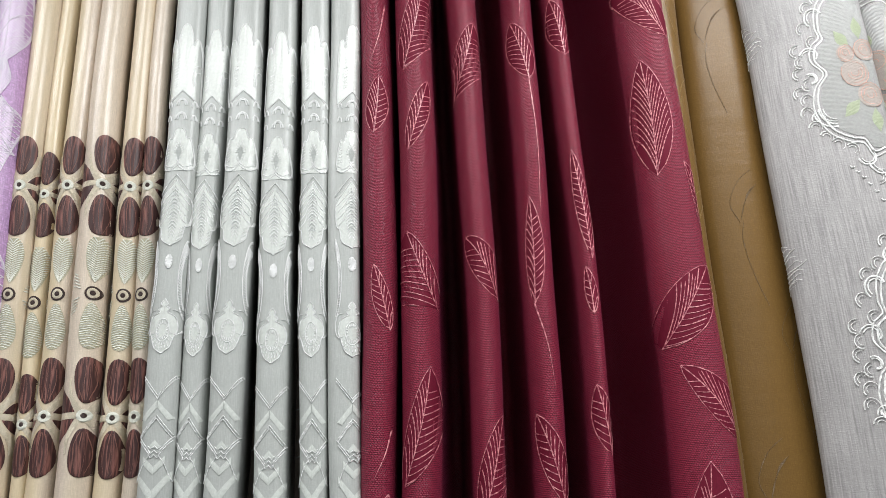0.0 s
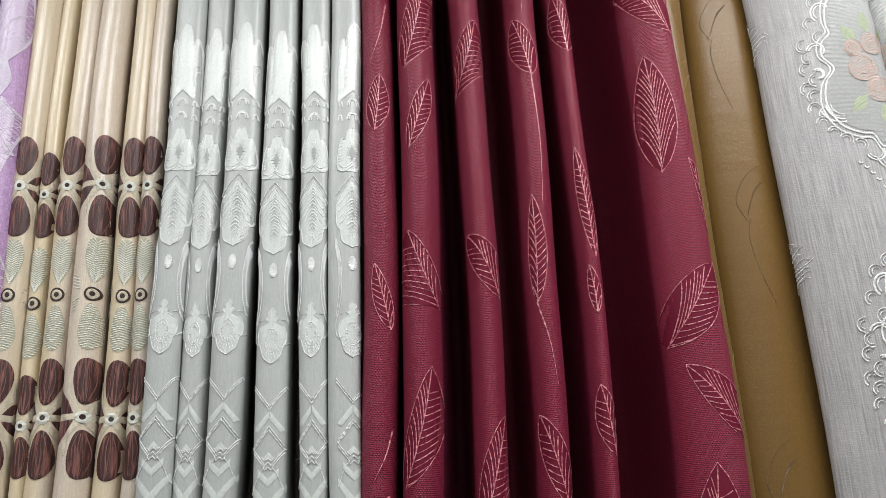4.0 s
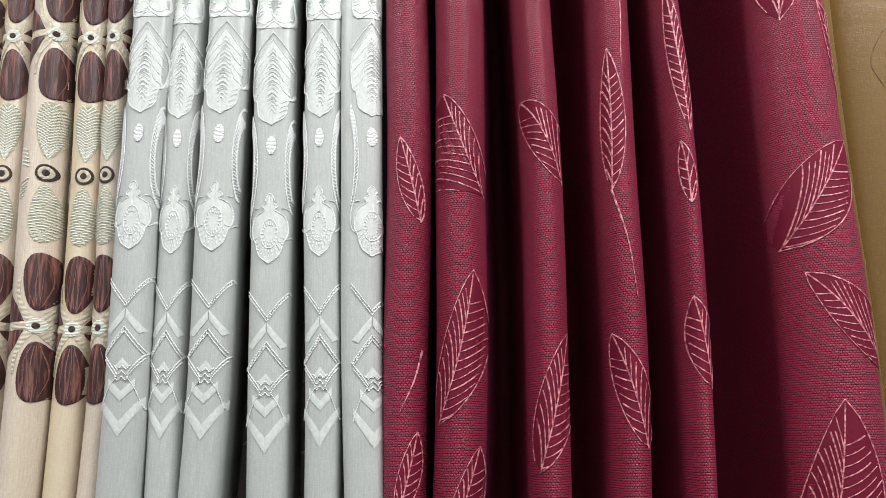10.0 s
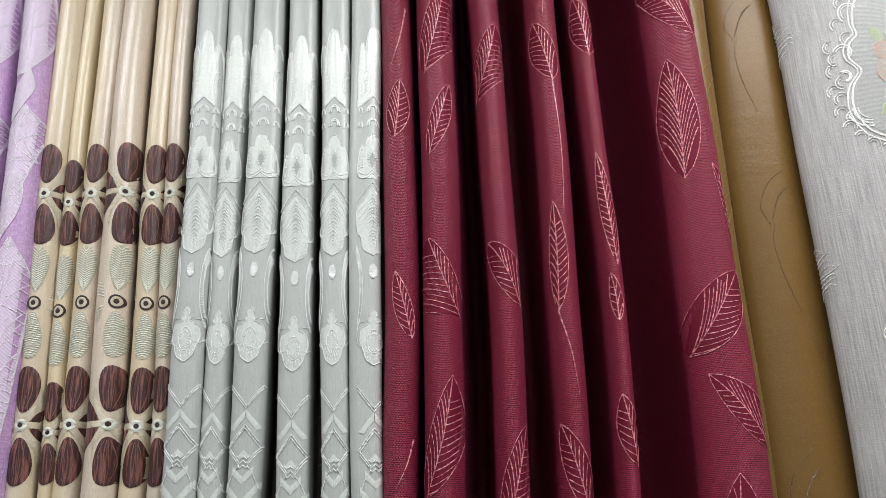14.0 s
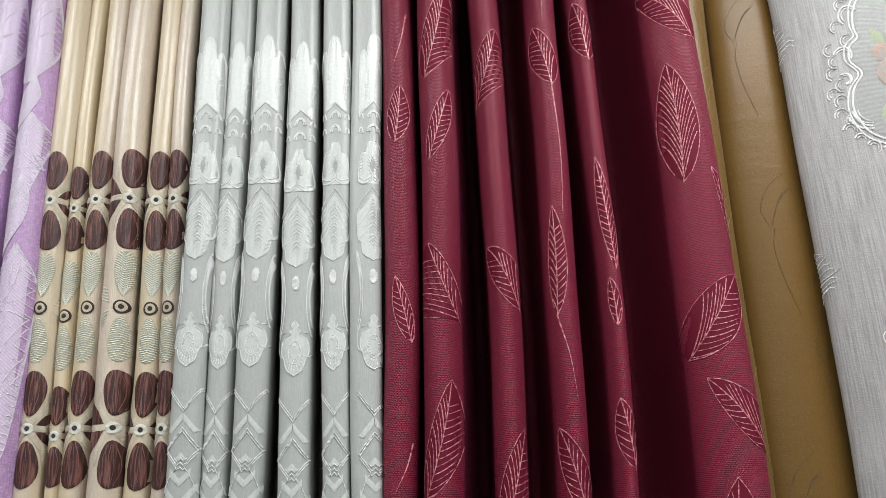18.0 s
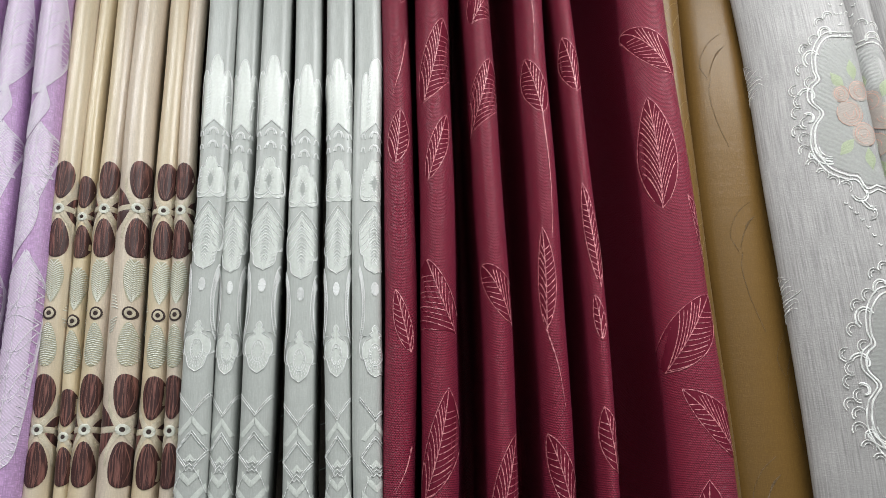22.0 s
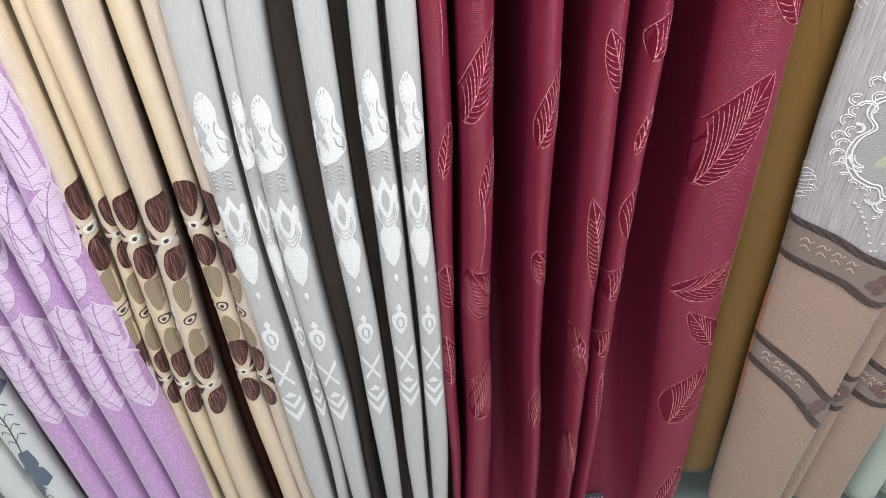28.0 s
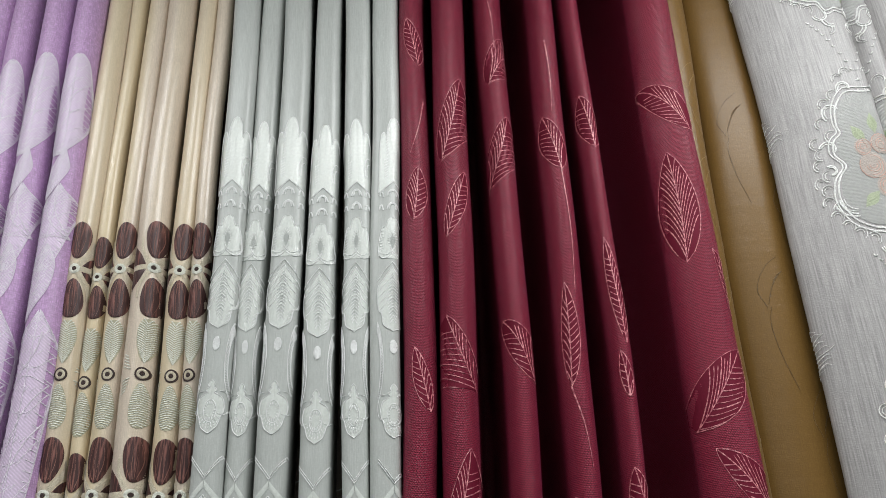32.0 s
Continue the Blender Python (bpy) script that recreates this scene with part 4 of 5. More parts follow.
# maroon curtain: woven leaves
def woven_leaf(c, p, x1, z1, x2, z2, wr, wl, body=M_LEAFBODY, line=M_PINK, width=0.0011, name="woven_leaf"):
    """Leaf from tip (x1, z1) to base (x2, z2), with a half-width on either side of its midrib; the fold's edge cuts it off."""
    zm = (z1 + z2) / 2
    cx = centre(c, p, zm)
    tip, base = np.array((x1 - cx, z1)), np.array((x2 - cx, z2))
    ax = tip - base
    ln = np.linalg.norm(ax)
    ax /= ln
    nr = np.array((ax[1], -ax[0]))
    bend = 0.18 * (wr - wl) + 0.10 * max(wr, wl)

    def half(t):
        return math.sin(math.pi * min(max(t, 0), 1) ** 0.88) ** 0.75

    def at(t, d):
        return base + ax * ln * t + nr * (bend * math.sin(math.pi * t) + d)

    ts = np.linspace(0.0, 1.0, 15)
    ob = Motif(c, p, lift=0.0003).strip([at(t, -wl * half(t)) for t in ts], [at(t, wr * half(t)) for t in ts], 6, 0.0001).build(name, body, c.root)
    v = Motif(c, p, lift=0.0006)
    v.clip = 1.02
    v.stroke([at(t, wr * half(t)) for t in ts], width, 0.0003)
    v.stroke([at(t, -wl * half(t)) for t in ts[1:]], width * 0.75, 0.0003)
    v.stroke([at(t, 0) for t in np.linspace(0.0, 0.98, 12)], width * 1.1, 0.0003)
    n = max(5, int(ln / 0.0105))
    for sx, w in ((1, wr), (-1, wl)):
        # veins sweep steeply up the upper half and lie flatter in the lower half
        upper = (sx * nr[1] > 0) == (nr[1] != 0)
        slope = 3.4 if upper else 0.95
        count = max(3, int(n * 0.75)) if upper else n
        for k in range(count):
            t0 = 0.03 + 0.80 * k / count
            pts, lat = [], 0.0
            while lat <= 1.4 * w:
                t = t0 + slope * lat * ((1.25 - 0.45 * lat / w) if upper else (0.45 + 0.70 * lat / w)) / ln
                if t > 0.99 or lat > w * half(t):
                    break
                pts.append(at(t, sx * lat))
                lat += w / 7
            if len(pts) > 2:
                v.stroke(pts, width * (0.8 if k % 3 else 1.1), 0.0003)
    if v.v:
        v.build("veining", line, ob, kind="stuff")
    return ob


# tip across and up, base across and up, half-width to its right and left
LEAVES_FIRST = [
    (-.086, 2.091, -.093, 2.006, .011, .012), (-.098, 1.821, -.079, 1.737, .007, .010), (-.082, 1.545, -.099, 1.472, .008, .007), (-.087, 1.01, -.097, .93, .007, .007), (-.096, .785, -.09, .696, .009, .013), (-.101, .637, -.096, .522, .011, .013), (-.100, 1.325, -.092, 1.235, .008, .012), (-.096, 2.36, -.080, 2.27, .010, .010)]
LEAVES_SECOND = [
    (-.021, 2.237, -.051, 2.095, .020, .015), (-.02, 2.078, -.049, 1.974, .010, .010), (-.052, 1.862, -.015, 1.762, .012, .040), (-.026, 1.688, -.056, 1.551, .019, .013), (-.024, 1.532, -.050, 1.445, .012, .008), (-.056, 1.322, -.022, 1.226, .014, .034), (-.034, 1.138, -.068, 1.009, .015, .014), (-.034, .981, -.05, .889, .009, .009), (-.068, .777, -.024, .678, .030, .036), (-.032, .585, -.069, .439, .026, .026), (-.034, .39, -.045, .312, .008, .008)]
LEAVES_THIRD = [
    (.070, 2.33, .024, 2.226, .018, .018), (.047, 2.168, .014, 2.054, .020, .015), (.019, 1.856, .054, 1.771, .017, .013), (.054, 1.63, .027, 1.509, .014, .013), (.014, 1.330, .044, 1.255, .017, .013), (.044, 1.079, .021, .964, .015, .012), (.029, .798, .056, .722, .019, .017), (.052, .524, .034, .394, .011, .011)]
LEAVES_FOURTH = [
    (.099, 2.167, .117, 2.074, .013, .013), (.106, 1.903, .105, 1.762, .010, .007), (.098, 1.629, .125, 1.528, .012, .011), (.104, 1.390, .096, 1.255, .010, .008), (.096, 1.118, .118, 1.029, .011, .011), (.094, .881, .116, .696, .016, .011), (.090, .625, .098, .565, .008, .008), (.098, .594, .114, .509, .012, .012), (.096, .352, .110, .234, .012, .014)]
LEAVES_FIFTH = [
    (.156, 2.199, .167, 2.107, .012, .011), (.164, 1.965, .172, 1.815, .007, .007), (.165, 1.805, .169, 1.745, .006, .005), (.166, 1.659, .178, 1.578, .010, .011), (.163, 1.440, .155, 1.310, .008, .006), (.160, 1.285, .150, 1.205, .012, .012), (.165, 1.14, .148, 1.073, .010, .013), (.155, 1.014, .146, .944, .004, .005), (.162, .912, .152, .806, .007, .014), (.155, .762, .139, .685, .012, .014), (.152, .636, .136, .558, .012, .012), (.143, .522, .146, .394, .010, .006)]
LEAVES_SIXTH = [
    (.244, 2.223, .304, 2.134, .024, .021), (.266, 2.101, .266, 1.929, .024, .022), (.302, 1.945, .318, 1.845, .018, .006), (.316, 1.804, .252, 1.704, .028, .029), (.268, 1.680, .328, 1.592, .023, .016), (.284, 1.567, .252, 1.392, .036, .024), (.314, 1.43, .316, 1.34, .012, .005), (.310, 1.290, .248, 1.192, .030, .026), (.264, 1.180, .312, 1.100, .022, .016), (.295, 1.048, .234, .866, .024, .036), (.314, .745, .235, .667, .030, .019), (.263, .641, .305, .558, .025, .019), (.311, .508, .267, .350, .026, .034), (.308, .223, .286, .085, .024, .016)]
for p, leaves in enumerate((LEAVES_FIRST, LEAVES_SECOND, LEAVES_THIRD, LEAVES_FOURTH, LEAVES_FIFTH, LEAVES_SIXTH)):
    for leaf in leaves:
        x1, z1, x2, z2, wr, wl = leaf
        k = 1.25 if p < 5 else 1.0
        if p == 5 and z2 > 1.1:
            x1, x2 = x1 + .007, x2 + .007
        woven_leaf(maroon, p, x1, z1, x2, z2, wr * k, wl * k)
STEMS = [(0, -.075, 2.208, -.097, 2.110), (0, -.078, 1.618, -.097, 1.560), (3, .117, 2.074, .118, 1.886), (3, .105, 1.762, .121, 1.660), (3, .110, 2.30, .112, 2.17), (3, .098, 1.253, .106, 1.147), (1, -.050, .89, -.053, .786), (0, -.095, 1.20, -.092, 1.10), (2, .030, 2.40, .036, 2.29)]
for p, x1, z1, x2, z2 in STEMS:
    cx = centre(maroon, p, (z1 + z2) / 2)
    Motif(maroon, p, lift=0.0006).stroke(curve([(x1 - cx, z1), ((x1 + x2) / 2 - cx + .003, (z1 + z2) / 2), (x2 - cx, z2)], 12), 0.0018, taper=True).build("leaf_stem", M_PINK, maroon.root)


# lilac curtain: pale leaf bands
def lilac_leaf(p, left, right, veins=()):
    tip = ((left[0][0] + right[0][0]) / 2, (left[0][1] + right[0][1]) / 2 + .010)
    foot = ((left[-1][0] + right[-1][0]) / 2, (left[-1][1] + right[-1][1]) / 2 - .010)
    A, B = curve([tip] + left + [foot], 34), curve([tip] + right + [foot], 34)
    ob = Motif(lilac, p, True, 0.0004).strip(A, B, 7, 0.0003).build("woven_leaf", M_PALELILAC, lilac.root, "pale shiny lilac leaf")
    m = Motif(lilac, p, True, 0.0007)
    m.stroke(A, 0.0011, 0.0004)
    m.stroke(B, 0.0010, 0.0004)
    for k in range(1, 33) if left[0][1] > 1.3 else ():
        m.stroke([A[k], A[k] * .80 + B[k] * .20 + (0, .005)], 0.0012, 0.0005)
        m.stroke([A[k] * .16 + B[k] * .84 + (0, .005), B[k]], 0.0012, 0.0005)
    if left[0][1] > 1.3:
        for k in range(3, 32, 2):
            for q in (.28, .42, .56, .70):
                c0 = A[k] * (1 - q) + B[k] * q
                m.stroke([c0 + (-.09, -.003), c0 + (.10, .004)], 0.0010, 0.0004)
    m.build("leaf_outline", M_LILACLINE, ob, kind="stuff")
    v = Motif(lilac, p, True, 0.0008)
    mid = (A + B) / 2
    v.stroke(mid[2:-1], 0.0011, 0.0003)
    for k in range(5, 32, 4):
        v.stroke(curve([mid[k], A[k] * .75 + B[k] * .25 + (0, .006), A[k - 2] * .97 + B[k - 2] * .03], 7), 0.0009, 0.0003)
        v.stroke(curve([mid[k], A[k] * .25 + B[k] * .75 + (0, .006), A[k - 2] * .03 + B[k - 2] * .97], 7), 0.0009, 0.0003)
    for a in veins:
        v.stroke(curve(a, 10), 0.0013)
    v.build("veining", M_LILACLINE if left[0][1] > 1.3 else M_LILACVEIN, ob)


for p in range(4):
    d = (-.012, -.004, .004, .0)[p]
    lilac_leaf(p, [(-.3, 2.300 + d), (-.75, 2.25 + d), (-.80, 2.18 + d), (-.70, 2.135 + d)], [(.75, 2.302 + d), (.98, 2.24 + d), (.95, 2.18 + d), (.55, 2.150 + d)], [[(-.5, 2.20 + d), (.2, 2.235 + d), (.6, 2.25 + d)], [(-.5, 2.23 + d), (.1, 2.26 + d), (.6, 2.272 + d)], [(-.55, 2.17 + d), (.1, 2.20 + d), (.6, 2.215 + d)]])
    lilac_leaf(p, [(-.1, 2.13 + d), (-.55, 2.11 + d), (-.7, 2.09 + d), (-.95, 2.075 + d)], [(.35, 2.13 + d), (.5, 2.11 + d), (.2, 2.09 + d), (-.3, 2.070 + d)])
    lilac_leaf(p, [(-.2, 2.068 + d), (-.85, 2.045 + d), (-.98, 2.01 + d), (-.95, 1.96 + d)], [(.5, 2.072 + d), (1.0, 2.055 + d), (.85, 2.01 + d), (.30, 1.955 + d)], [[(.9, 2.0 + d), (.0, 2.02 + d), (-.5, 2.05 + d)], [(.9, 2.0 + d), (.2, 2.035 + d), (.0, 2.062 + d)], [(.9, 2.0 + d), (.0, 2.0 + d), (-.8, 2.0 + d)]])
    lilac_leaf(p, [(-.3, 1.975 + d), (-.8, 1.955 + d), (-.9, 1.92 + d), (-.95, 1.89 + d)], [(.3, 1.975 + d), (.5, 1.955 + d), (.3, 1.92 + d), (-.5, 1.885 + d)])
    lilac_leaf(p, [(-.2, 1.876 + d), (-.85, 1.85 + d), (-.98, 1.80 + d), (-.98, 1.72 + d), (-.9, 1.64 + d), (-.7, 1.60 + d)], [(.45, 1.878 + d), (.95, 1.845 + d), (.98, 1.79 + d), (.9, 1.72 + d), (.8, 1.66 + d), (.6, 1.615 + d)], [[(-.9, 1.79 + d), (.0, 1.80 + d), (.9, 1.79 + d)], [(-.5, 1.80 + d), (.2, 1.83 + d), (.4, 1.86 + d)], [(.9, 1.79 + d), (.1, 1.75 + d), (-.5, 1.70 + d)], [(.9, 1.74 + d), (.2, 1.70 + d), (-.4, 1.65 + d)]])
    d = (-.03, -.015, .0, .0)[p]
    lilac_leaf(p, [(-.5, 1.20 + d), (-.9, 1.14 + d), (-.95, 1.05 + d), (-.6, .985 + d)], [(.1, 1.19 + d), (.8, 1.12 + d), (.95, 1.03 + d), (.85, .975 + d)], [[(-.6, 1.10 + d), (0, 1.09 + d), (.5, 1.04 + d)], [(-.6, 1.06 + d), (0, 1.05 + d), (.4, 1.0 + d)]])
    lilac_leaf(p, [(.75, .972 + d), (-.1, .955 + d), (-.85, .925 + d), (-.9, .89 + d)], [(.85, .970 + d), (.98, .94 + d), (.95, .89 + d), (.7, .855 + d)], [[(.0, .95 + d), (.1, .92 + d), (.5, .87 + d)], [(.5, .95 + d), (.1, .925 + d), (-.7, .915 + d)], [(.0, .92 + d), (-.2, .89 + d), (-.1, .87 + d)]])
    lilac_leaf(p, [(-.5, .868 + d), (-.8, .84 + d), (-.75, .81 + d), (-.5, .79 + d)], [(.3, .862 + d), (.55, .83 + d), (.3, .80 + d), (-.3, .785 + d)])
    lilac_leaf(p, [(.2, .775 + d), (-.6, .755 + d), (-.92, .72 + d), (-.85, .69 + d)], [(.4, .775 + d), (.9, .75 + d), (.95, .71 + d), (.8, .675 + d)], [[(-.7, .745 + d), (.1, .725 + d), (.7, .70 + d)], [(.2, .77 + d), (.1, .74 + d), (.2, .70 + d)]])
    lilac_leaf(p, [(.3, .682 + d), (-.6, .668 + d), (-.9, .63 + d), (-.6, .585 + d), (.2, .552 + d)], [(.5, .682 + d), (.98, .65 + d), (1.0, .60 + d), (1.0, .57 + d), (.9, .550 + d)], [[(.85, .66 + d), (.1, .655 + d), (-.5, .66 + d)], [(.9, .64 + d), (.2, .63 + d), (-.6, .628 + d)], [(.95, .615 + d), (.35, .602 + d), (-.4, .595 + d)], [(.95, .59 + d), (.5, .578 + d), (.0, .572 + d)]])


# old gold curtain: faint sprigs
def sprig(p, u, z, h, mat):
    """A thin curved stem with a leaf of fine parallel lines at its end."""
    m = Motif(gold, p, True, 0.0003)
    m.clip = 1.0
    half = 0.055 if p else 0.026
    m.stroke(curve([(u + .018 / half, z - h * 2.6), (u + .006 / half, z - h * 1.6), (u, z - h * .6), (u + .004 / half, z)], 16), 0.0007, 0.0002)
    for k in range(8):
        f = k / 7
        x0, z0, ln = .002 + .010 * f, z + h * .1 + h * .75 * f, h * (.85 - .5 * f)
        m.stroke(curve([(u + x0 / half, z0), (u + (x0 + .005) / half, z0 + ln * .5), (u + (x0 + .014) / half, z0 + ln)], 9), 0.0008, 0.0002)
    m.stroke(curve([(u, z), (u - .008 / half, z + h * .6), (u + .004 / half, z + h * 1.3), (u + .022 / half, z + h * 1.7)], 14), 0.0008, 0.0002)
    m.build("woven_sprig", mat, gold.root)


for u, z in ((-.55, 2.16), (.45, 2.02), (-.3, 1.88), (.35, 1.70), (-.5, 1.52), (.2, 1.35), (-.4, 1.15), (.3, .95), (-.35, .75), (.1, .5)):
    sprig(1, u, z, .045, M_GOLDLINE)
for z in (2.22, 2.05, 1.86, 1.66):
    sprig(0, .25, z, .035, M_GOLDLIGHT)


# pearl grey curtain: rose medallions, edge tufts, peach foot with braided bands
def medallion(p, u0, z0, s=1.0, h=0.089):
    """Raised scroll frame round a flat hollow with a rose."""

    def P(*pts):
        return [(u0 + x / h * s, z0 + y * s) for x, y in pts]

    side = [(0, .113), (.026, .114), (.044, .094), (.049, .070), (.047, .056), (.058, .046), (.061, .028), (.050, .010), (.063, -.008), (.067, -.034), (.056, -.062), (.036, -.076), (.022, -.080), (.014, -.096), (0, -.092)]
    hollow = Motif(grey, p, True, 0.0005)
    hollow.strip(curve(P(*[(-x, y) for x, y in side]), 60), curve(P(*side), 60), 8, 0.0001)
    ob = hollow.build("medallion", M_HOLLOW, grey.root, "raised scroll medallion with a faded rose")
    f = Motif(grey, p, True, 0.0008)
    f.clip = 1.05

    def arc(sx, x, y, r0, r1, a0, a1, w):
        a = np.radians(np.linspace(a0, a1, 14))
        rr = np.linspace(r0, r1, 14)
        f.stroke(P(*[(sx * (x + rr[i] * math.cos(a[i])), y + rr[i] * math.sin(a[i])) for i in range(14)]), w, 0.0008)

    for sx in (-1, 1):
        for grow, w in ((.004, .0024), (.0095, .0020)):
            f.stroke(curve(P(*[(sx * x * (1 + grow / .06), .005 + (y - .005) * (1 + grow / .09)) for x, y in side]), 60), w, 0.0008)
        # outer C-scrolls, each a double line
        for x, y, r0, r1, a0, a1 in ((.082, .040, .019, .012, 20, 215), (.086, .006, .013, .007, 60, 280), (.060, -.040, .040, .034, -10, -88), (.058, -.040, .033, .030, 5, -80), (.028, -.112, .019, .011, -10, -200), (.062, .098, .022, .013, -50, 160), (.030, .134, .018, .010, -30, 200), (.010, -.122, .024, .020, 0, -90)):
            x, y, r0, r1 = .86 * x, .94 * y, .72 * r0, .72 * r1
            arc(sx, x, y, r0, r1, a0, a1, .0022)
            arc(sx, x, y, r0 * .74, r1 * .70, a0, a1, .0016)
        # leaf curls along the frame
        for x, y, a in ((.096, -.022, 70), (.099, -.040, 85), (.092, -.062, 120), (.080, -.078, 140), (.100, .018, 40), (.098, .052, 30), (.082, .082, 50), (.052, .124, 60), (.048, -.100, 160), (.036, .150, 80), (.090, .000, 20), (.104, -.010, 60), (.072, .060, 45), (.070, .112, 70), (.020, .158, 95), (.066, -.090, 150), (.020, -.140, 200), (.094, .034, 10), (.085, -.050, 100)):
            q = radians(a)
            x, y = .88 * x, .95 * y
            for r, w in ((.0085, .0018), (.0050, .0013)):
                arm = [(sx * (x + r * math.cos(q + t)), y + r * math.sin(q + t)) for t in np.linspace(-1.9, 1.5, 9)]
                f.stroke(P(*arm), w, 0.0008, taper=True)
        # beaded trail below
        for k in range(11):
            x0, y0 = .048 - .0055 * k, -.118 - .006 * k - .0006 * k * k
            f.stroke(P((sx * (x0 + .002), y0 + .003), (sx * x0, y0), (sx * (x0 - .003), y0 + .001)), .0019, 0.0007)
    f.build("scroll_frame", M_PEARL, ob, kind="stuff")
    rng = random.Random(int(z0 * 100))
    blooms = ((-.016, .006, .019), (.018, .010, .019), (-.002, -.026, .017), (.004, .036, .015), (-.024, .034, .012), (.026, -.018, .013))
    g = Motif(grey, p, True, 0.0006)
    for x, y, a in ((-.02, .045, 120), (.022, .042, 60), (0, .058, 90), (-.022, -.035, 220), (.02, -.04, 300), (0, -.05, 270)):
        q = radians(a)
        c0 = np.array((x + .010 * math.cos(q), y + .010 * math.sin(q)))
        d0, n0 = np.array((math.cos(q), math.sin(q))) * .016, np.array((-math.sin(q), math.cos(q))) * .008
        g.strip(curve(P(*(c0 - d0, c0 + n0, c0 + d0)), 7), curve(P(*(c0 - d0, c0 - n0, c0 + d0)), 7), 3, 0.0003)
    g.build("rose_foliage", M_LEAFGREEN, ob)
    b = Motif(grey, p, True, 0.0009)
    blooms = [q for q in blooms if abs(u0 + q[0] / h * s) < 0.98]
    for x, y, q in blooms:
        b.oval(u0 + x / h * s, z0 + y * s, q / h * s, q * s, n=9, relief=0.0003)
    if blooms:
        b.build("rose", M_ROSEPALE if z0 > 1.2 else M_ROSEDARK, ob)
    r = Motif(grey, p, True, 0.0013)
    r.clip = 1.05
    for x, y, q in blooms:
        for k in range(4):
            a = np.linspace(0, 3.6, 9) + rng.uniform(0, 6)
            rr = q * (1 - .24 * k)
            r.stroke(P(*[(x + rr * math.cos(t), y + rr * math.sin(t)) for t in a]), 0.0010, 0.0004)
    if r.v:
        r.build("rose_outline", M_ROSELINE if z0 > 1.2 else M_PEARL, ob, kind="stuff")


for z in (2.44, 2.051, 1.665, 1.285, .935):
    medallion(0, .76 if z > 1.2 else .24, z, 1.09 if z > 1.2 else .95)
    if z > 1.2:
        medallion(1, -.75, z, 1.09, 0.027)
for z in (2.23, 1.845, 1.46, 1.09):
    medallion(2, .0, z - .15, 0.7)
for k, z in enumerate((2.42, 2.136, 1.805, 1.48, 1.13, .84)):
    t = Motif(grey, 0, True, 0.0007)
    rng = random.Random(k)
    for j in range(11):
        zz = z - .030 + .006 * j
        reach = -.97 + .22 * math.sin(math.pi * (j + .5) / 11) * rng.uniform(.5, 1)
        t.stroke(curve([(-1.02, zz - .006), (reach - .08, zz + .002), (reach, zz + rng.uniform(-.004, .008))], 6), rng.uniform(.0009, .0018), 0.0006, taper=True)
    t.build("edge_tuft", M_PEARL, grey.root)

peach = Curtain("peach_panel", GREY_ROWS, M_PEACH, "", front=0.9634, depth=0.022, valley=0.05, fronts=[0, .012, .008], skews=[.026, .014, .016], seed=5, z0=0.018, z1=0.70, root=grey.root, part_name="peach_panel")
tagged(peach.cloth, "peach velvet lower panel")
UPB = [(-1.05, .780), (-.4, .760), (.2, .728), (.8, .708), (1.1, .704)]
UPB2 = [(-1.05, .712), (-.1, .680), (.5, .643), (.8, .632), (1.1, .630)]
LOB = [(-1.05, .53), (0, .47), (.75, .408), (1.1, .392)]
LOB2 = [(-1.05, .475), (-.1, .417), (.75, .338), (1.1, .318)]
FOLDS = [(0, UPB, UPB2, LOB, LOB2)]
for p in (1, 2):
    FOLDS.append((p, [(-1.1, .71), (0, .70), (1.1, .715)], [(-1.1, .632), (0, .622), (1.1, .64)], [(-1.1, .45), (0, .425), (1.1, .43)], [(-1.1, .37), (0, .345), (1.1, .352)]))
for p, a, b, c2, d2 in FOLDS:
    Motif(peach, p, True, 0.0004).strip(curve(b, 14), [(u, .68) for u in np.linspace(-1.05, 1.1, 14)], 4, 0.0).build("peach_edge", M_PEACH, grey.root) if p == 0 else None
    for hi, lo in ((a, b), (c2, d2)):
        band = Motif(peach, p, True, 0.0010).strip(curve(hi, 16), curve(lo, 16), 8, 0.0002).build("satin_band", M_BAND, grey.root, "taupe satin band with dark braid edges")
        for line in (hi, lo):
            Motif(peach, p, True, 0.0016).stroke(curve(line, 26), 0.0125, 0.0012).build("braid", M_BRAID, band)
        um = .62 if p == 0 else 0.0
        zm = (np.interp(um, [q[0] for q in hi], [q[1] for q in hi]) + np.interp(um, [q[0] for q in lo], [q[1] for q in lo])) / 2
        hh = (grey.edge(zm)[0][2 * p + 1] - grey.edge(zm)[0][2 * p]) / 2
        cl = Motif(peach, p, True, 0.0016)
        for ang in (90, 180, 0, 270):
            q = radians(ang)
            cl.oval(um + .013 / hh * math.cos(q), zm + .012 * math.sin(q), .010 / hh, .0095, n=9, across=4)
        cl.build("clover", M_CLOVER, band)
        sp = Motif(peach, p, True, 0.0016)
        for k in range(4):
            u = -.75 + .25 * k
            zz = (np.interp(u, [q[0] for q in hi], [q[1] for q in hi]) + np.interp(u, [q[0] for q in lo], [q[1] for q in lo])) / 2
            sp.stroke(curve([(u - .08, zz + .008), (u, zz + .014), (u + .06, zz + .006), (u + .12, zz + .010)], 8), 0.0018)
            sp.stroke(curve([(u - .06, zz - .004), (u, zz), (u + .08, zz - .008)], 8), 0.0016)
        sp.build("scrollwork", M_ROSE, band)
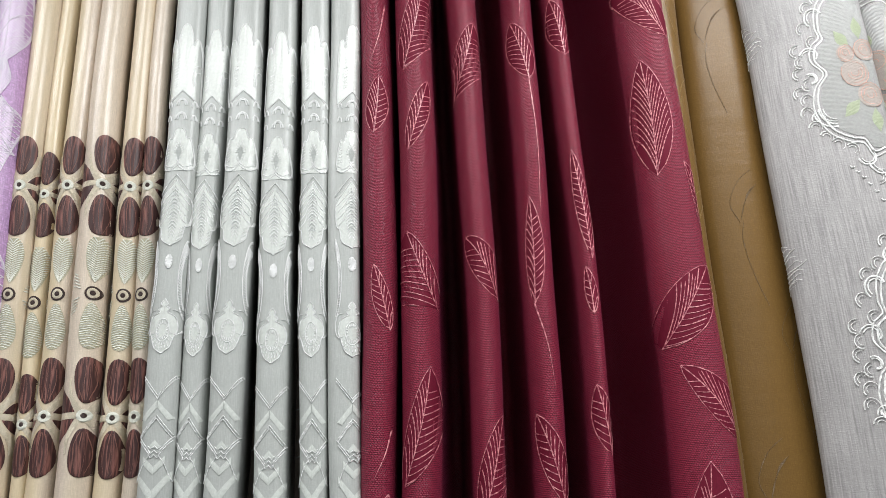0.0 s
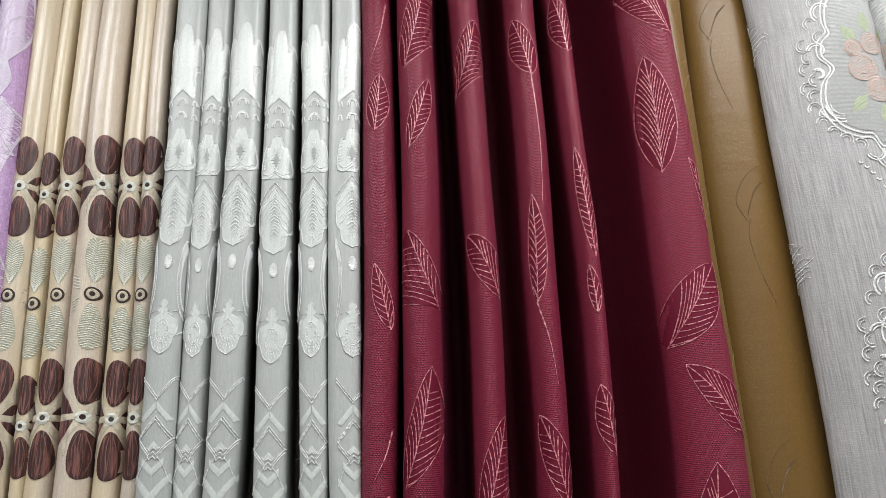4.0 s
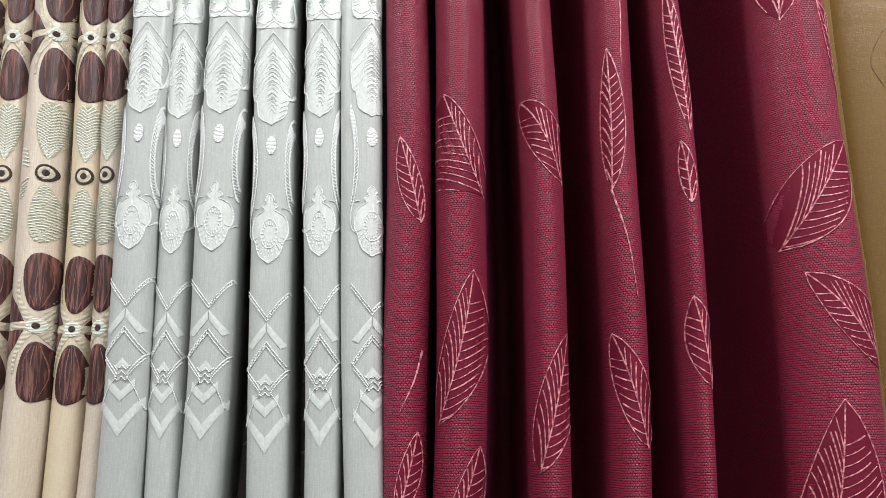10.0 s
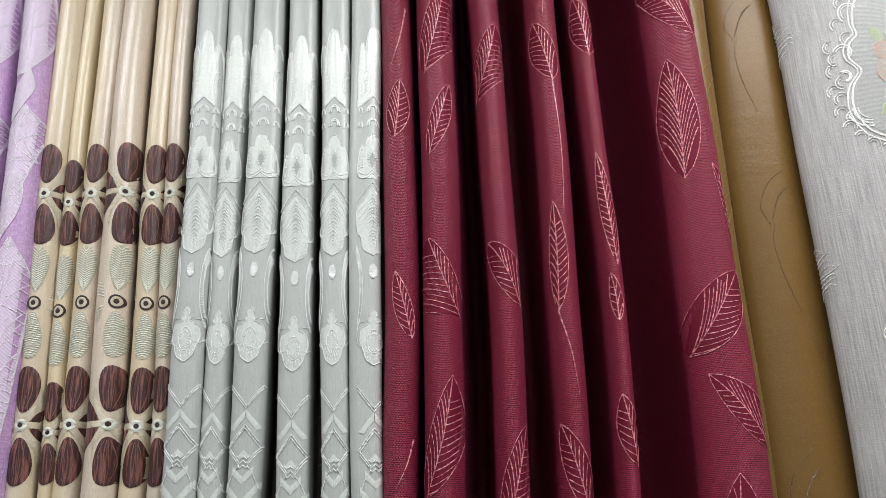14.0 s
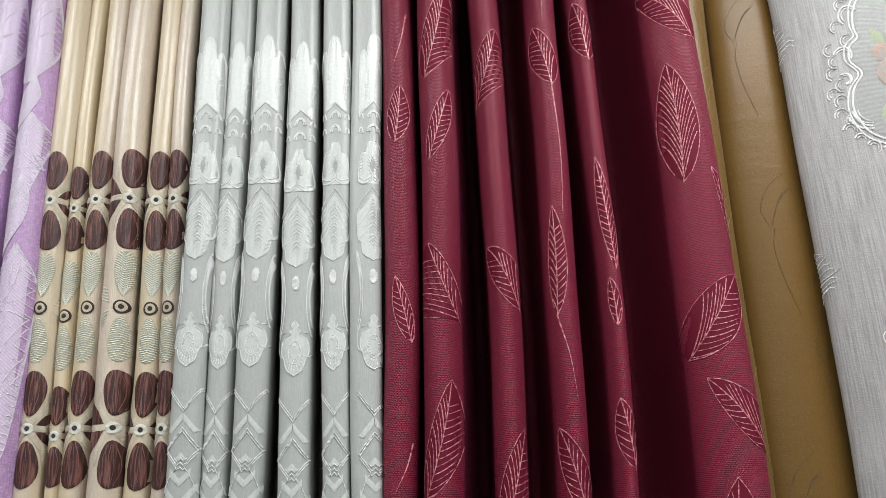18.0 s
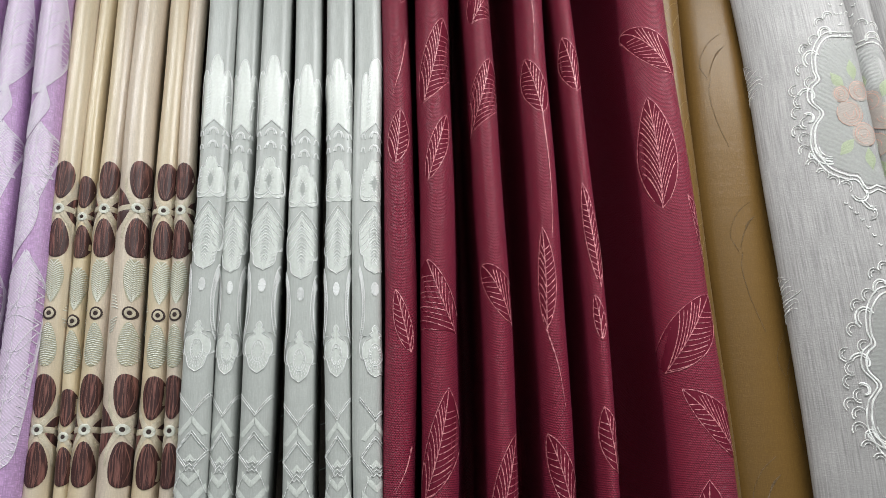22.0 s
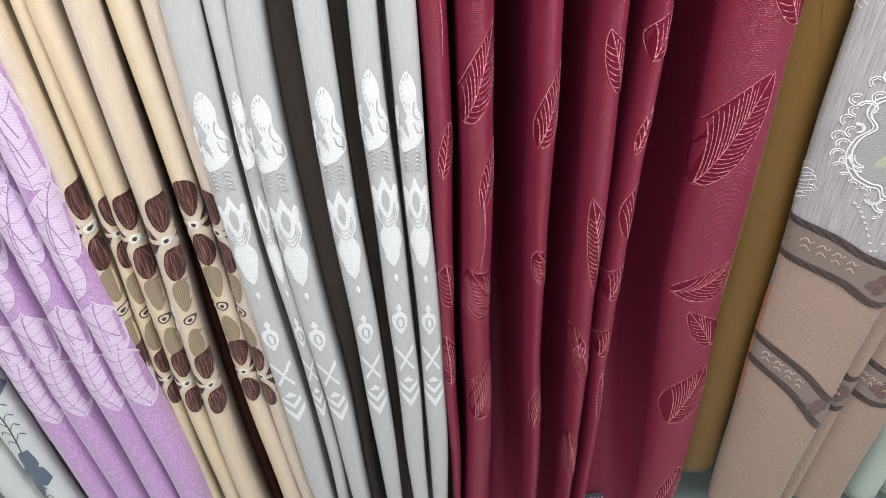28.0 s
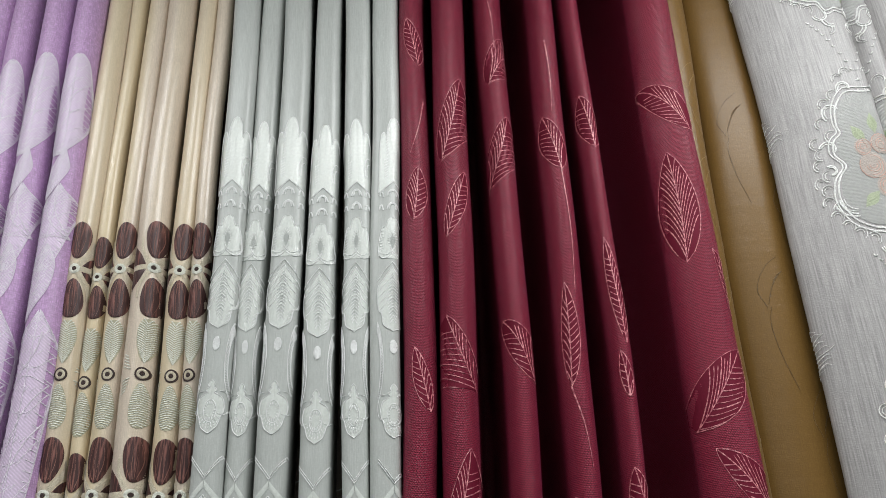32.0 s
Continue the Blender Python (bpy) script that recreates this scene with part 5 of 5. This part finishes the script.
Motif(peach, 0, True, 0.0012).strip([(-1.10, .64), (-1.10, .50), (-1.10, .36)], [(-.99, .635), (-.985, .50), (-.99, .36)], 3, 0.0002).build("selvage", M_ORANGE, grey.root, "orange selvage strip")


# white curtain: slate-blue printed flowers
def slate_flower(p, u, z, s):
    m = Motif(white, p, True, 0.0004)
    for k in range(4):
        a = radians(-160 + 68 * k)
        m.strip(curve([(u, z), (u + .62 * s * math.cos(a - .55), z + .035 * s * math.sin(a - .55)), (u + .80 * s * math.cos(a), z + .055 * s * math.sin(a))], 8), curve([(u, z), (u + .62 * s * math.cos(a + .55), z + .035 * s * math.sin(a + .55)), (u + .80 * s * math.cos(a) + .02, z + .055 * s * math.sin(a))], 8), 4, 0.0001)
    ob = m.build("printed_flower", M_SLATE, white.root, "slate-blue printed flower")
    st = Motif(white, p, True, 0.0006)
    st.stroke(curve([(u, z - .03), (u + .1, z - .10), (u - .1, z - .17)], 9), 0.0018)
    for k in range(4):
        st.stroke(curve([(u + .06, z - .06 - .025 * k), (u + .35, z - .045 - .025 * k), (u + .55, z - .055 - .025 * k)], 6), 0.0012)
        st.stroke(curve([(u + .06, z - .07 - .025 * k), (u - .25, z - .055 - .025 * k), (u - .45, z - .065 - .025 * k)], 6), 0.0012)
    st.oval(u, z, .18, .008, n=8)
    st.build("printed_stem", M_SLATEDARK, ob)


for p, u, z, s in ((3, -.4, .40, 1.5), (3, .2, .62, 1.1), (1, 0, .44, .9), (3, .1, 1.25, .9), (3, .0, 1.75, .9), (2, .0, 1.5, .9), (3, 0, 2.2, .9)):
    slate_flower(p, u, z, s)


# black and white yarn fringe below the back of the maroon curtain's hem
rng = random.Random(5)
fringe = mesh_object("fringe", [(.150, 1.044, .004), (.205, 1.044, .004), (.205, 1.044, .016), (.150, 1.044, .016)], [(0, 1, 2, 3)], M_SLATEDARK, maroon.root, False, label="black and white yarn fringe")
fringe.modifiers.new("thickness", "SOLIDIFY").thickness = 0.003
for k in range(22):
    x = .150 + .0026 * k
    lean = rng.uniform(-.008, .010)
    ring = [(0.0012, 0), (0, 0.0012), (-0.0012, 0), (0, -0.0012)]
    pts = [(x + lean * t * t, 1.043 - .012 * t + rng.uniform(-.002, .002), .008 - .075 * t) for t in (0, .33, .66, 1)]
    verts = [(px + a, py + b, pz) for px, py, pz in pts for a, b in ring]
    quads = [(4 * r + q, 4 * r + (q + 1) % 4, 4 * r + 4 + (q + 1) % 4, 4 * r + 4 + q) for r in range(3) for q in range(4)]
    mesh_object("yarn", verts, quads, M_SLATEDARK if k % 3 else M_LILACLINE, fringe)


# ---- floor tiles and ceiling lamps ----
for i in range(10):
    for j in range(8):
        x, y = -3 + 0.6 * i, -3.2 + 0.6 * j
        tile = box("floor_tile", (x + .0015, y + .0015, FLOOR - 0.004), (min(x + .5985, 2.999), min(y + .5985, 1.399), FLOOR), M_TILE, bpy.data.objects["floor"])
for lx, ly, watts in LAMPS:
    lamp = tagged(new("ceiling_lamp"), "slim white ceiling strip lamp, switched on", "lamp", "ceiling strip lamps")
    lamp.location = (lx, ly, CEIL)
    box("housing", (-.6, -.15, -.045), (.6, .15, 0), M_FRAME, lamp, 0.006)
    box("diffuser", (-.58, -.13, -.052), (.58, .13, -.0455), M_LAMP, lamp, 0.003)
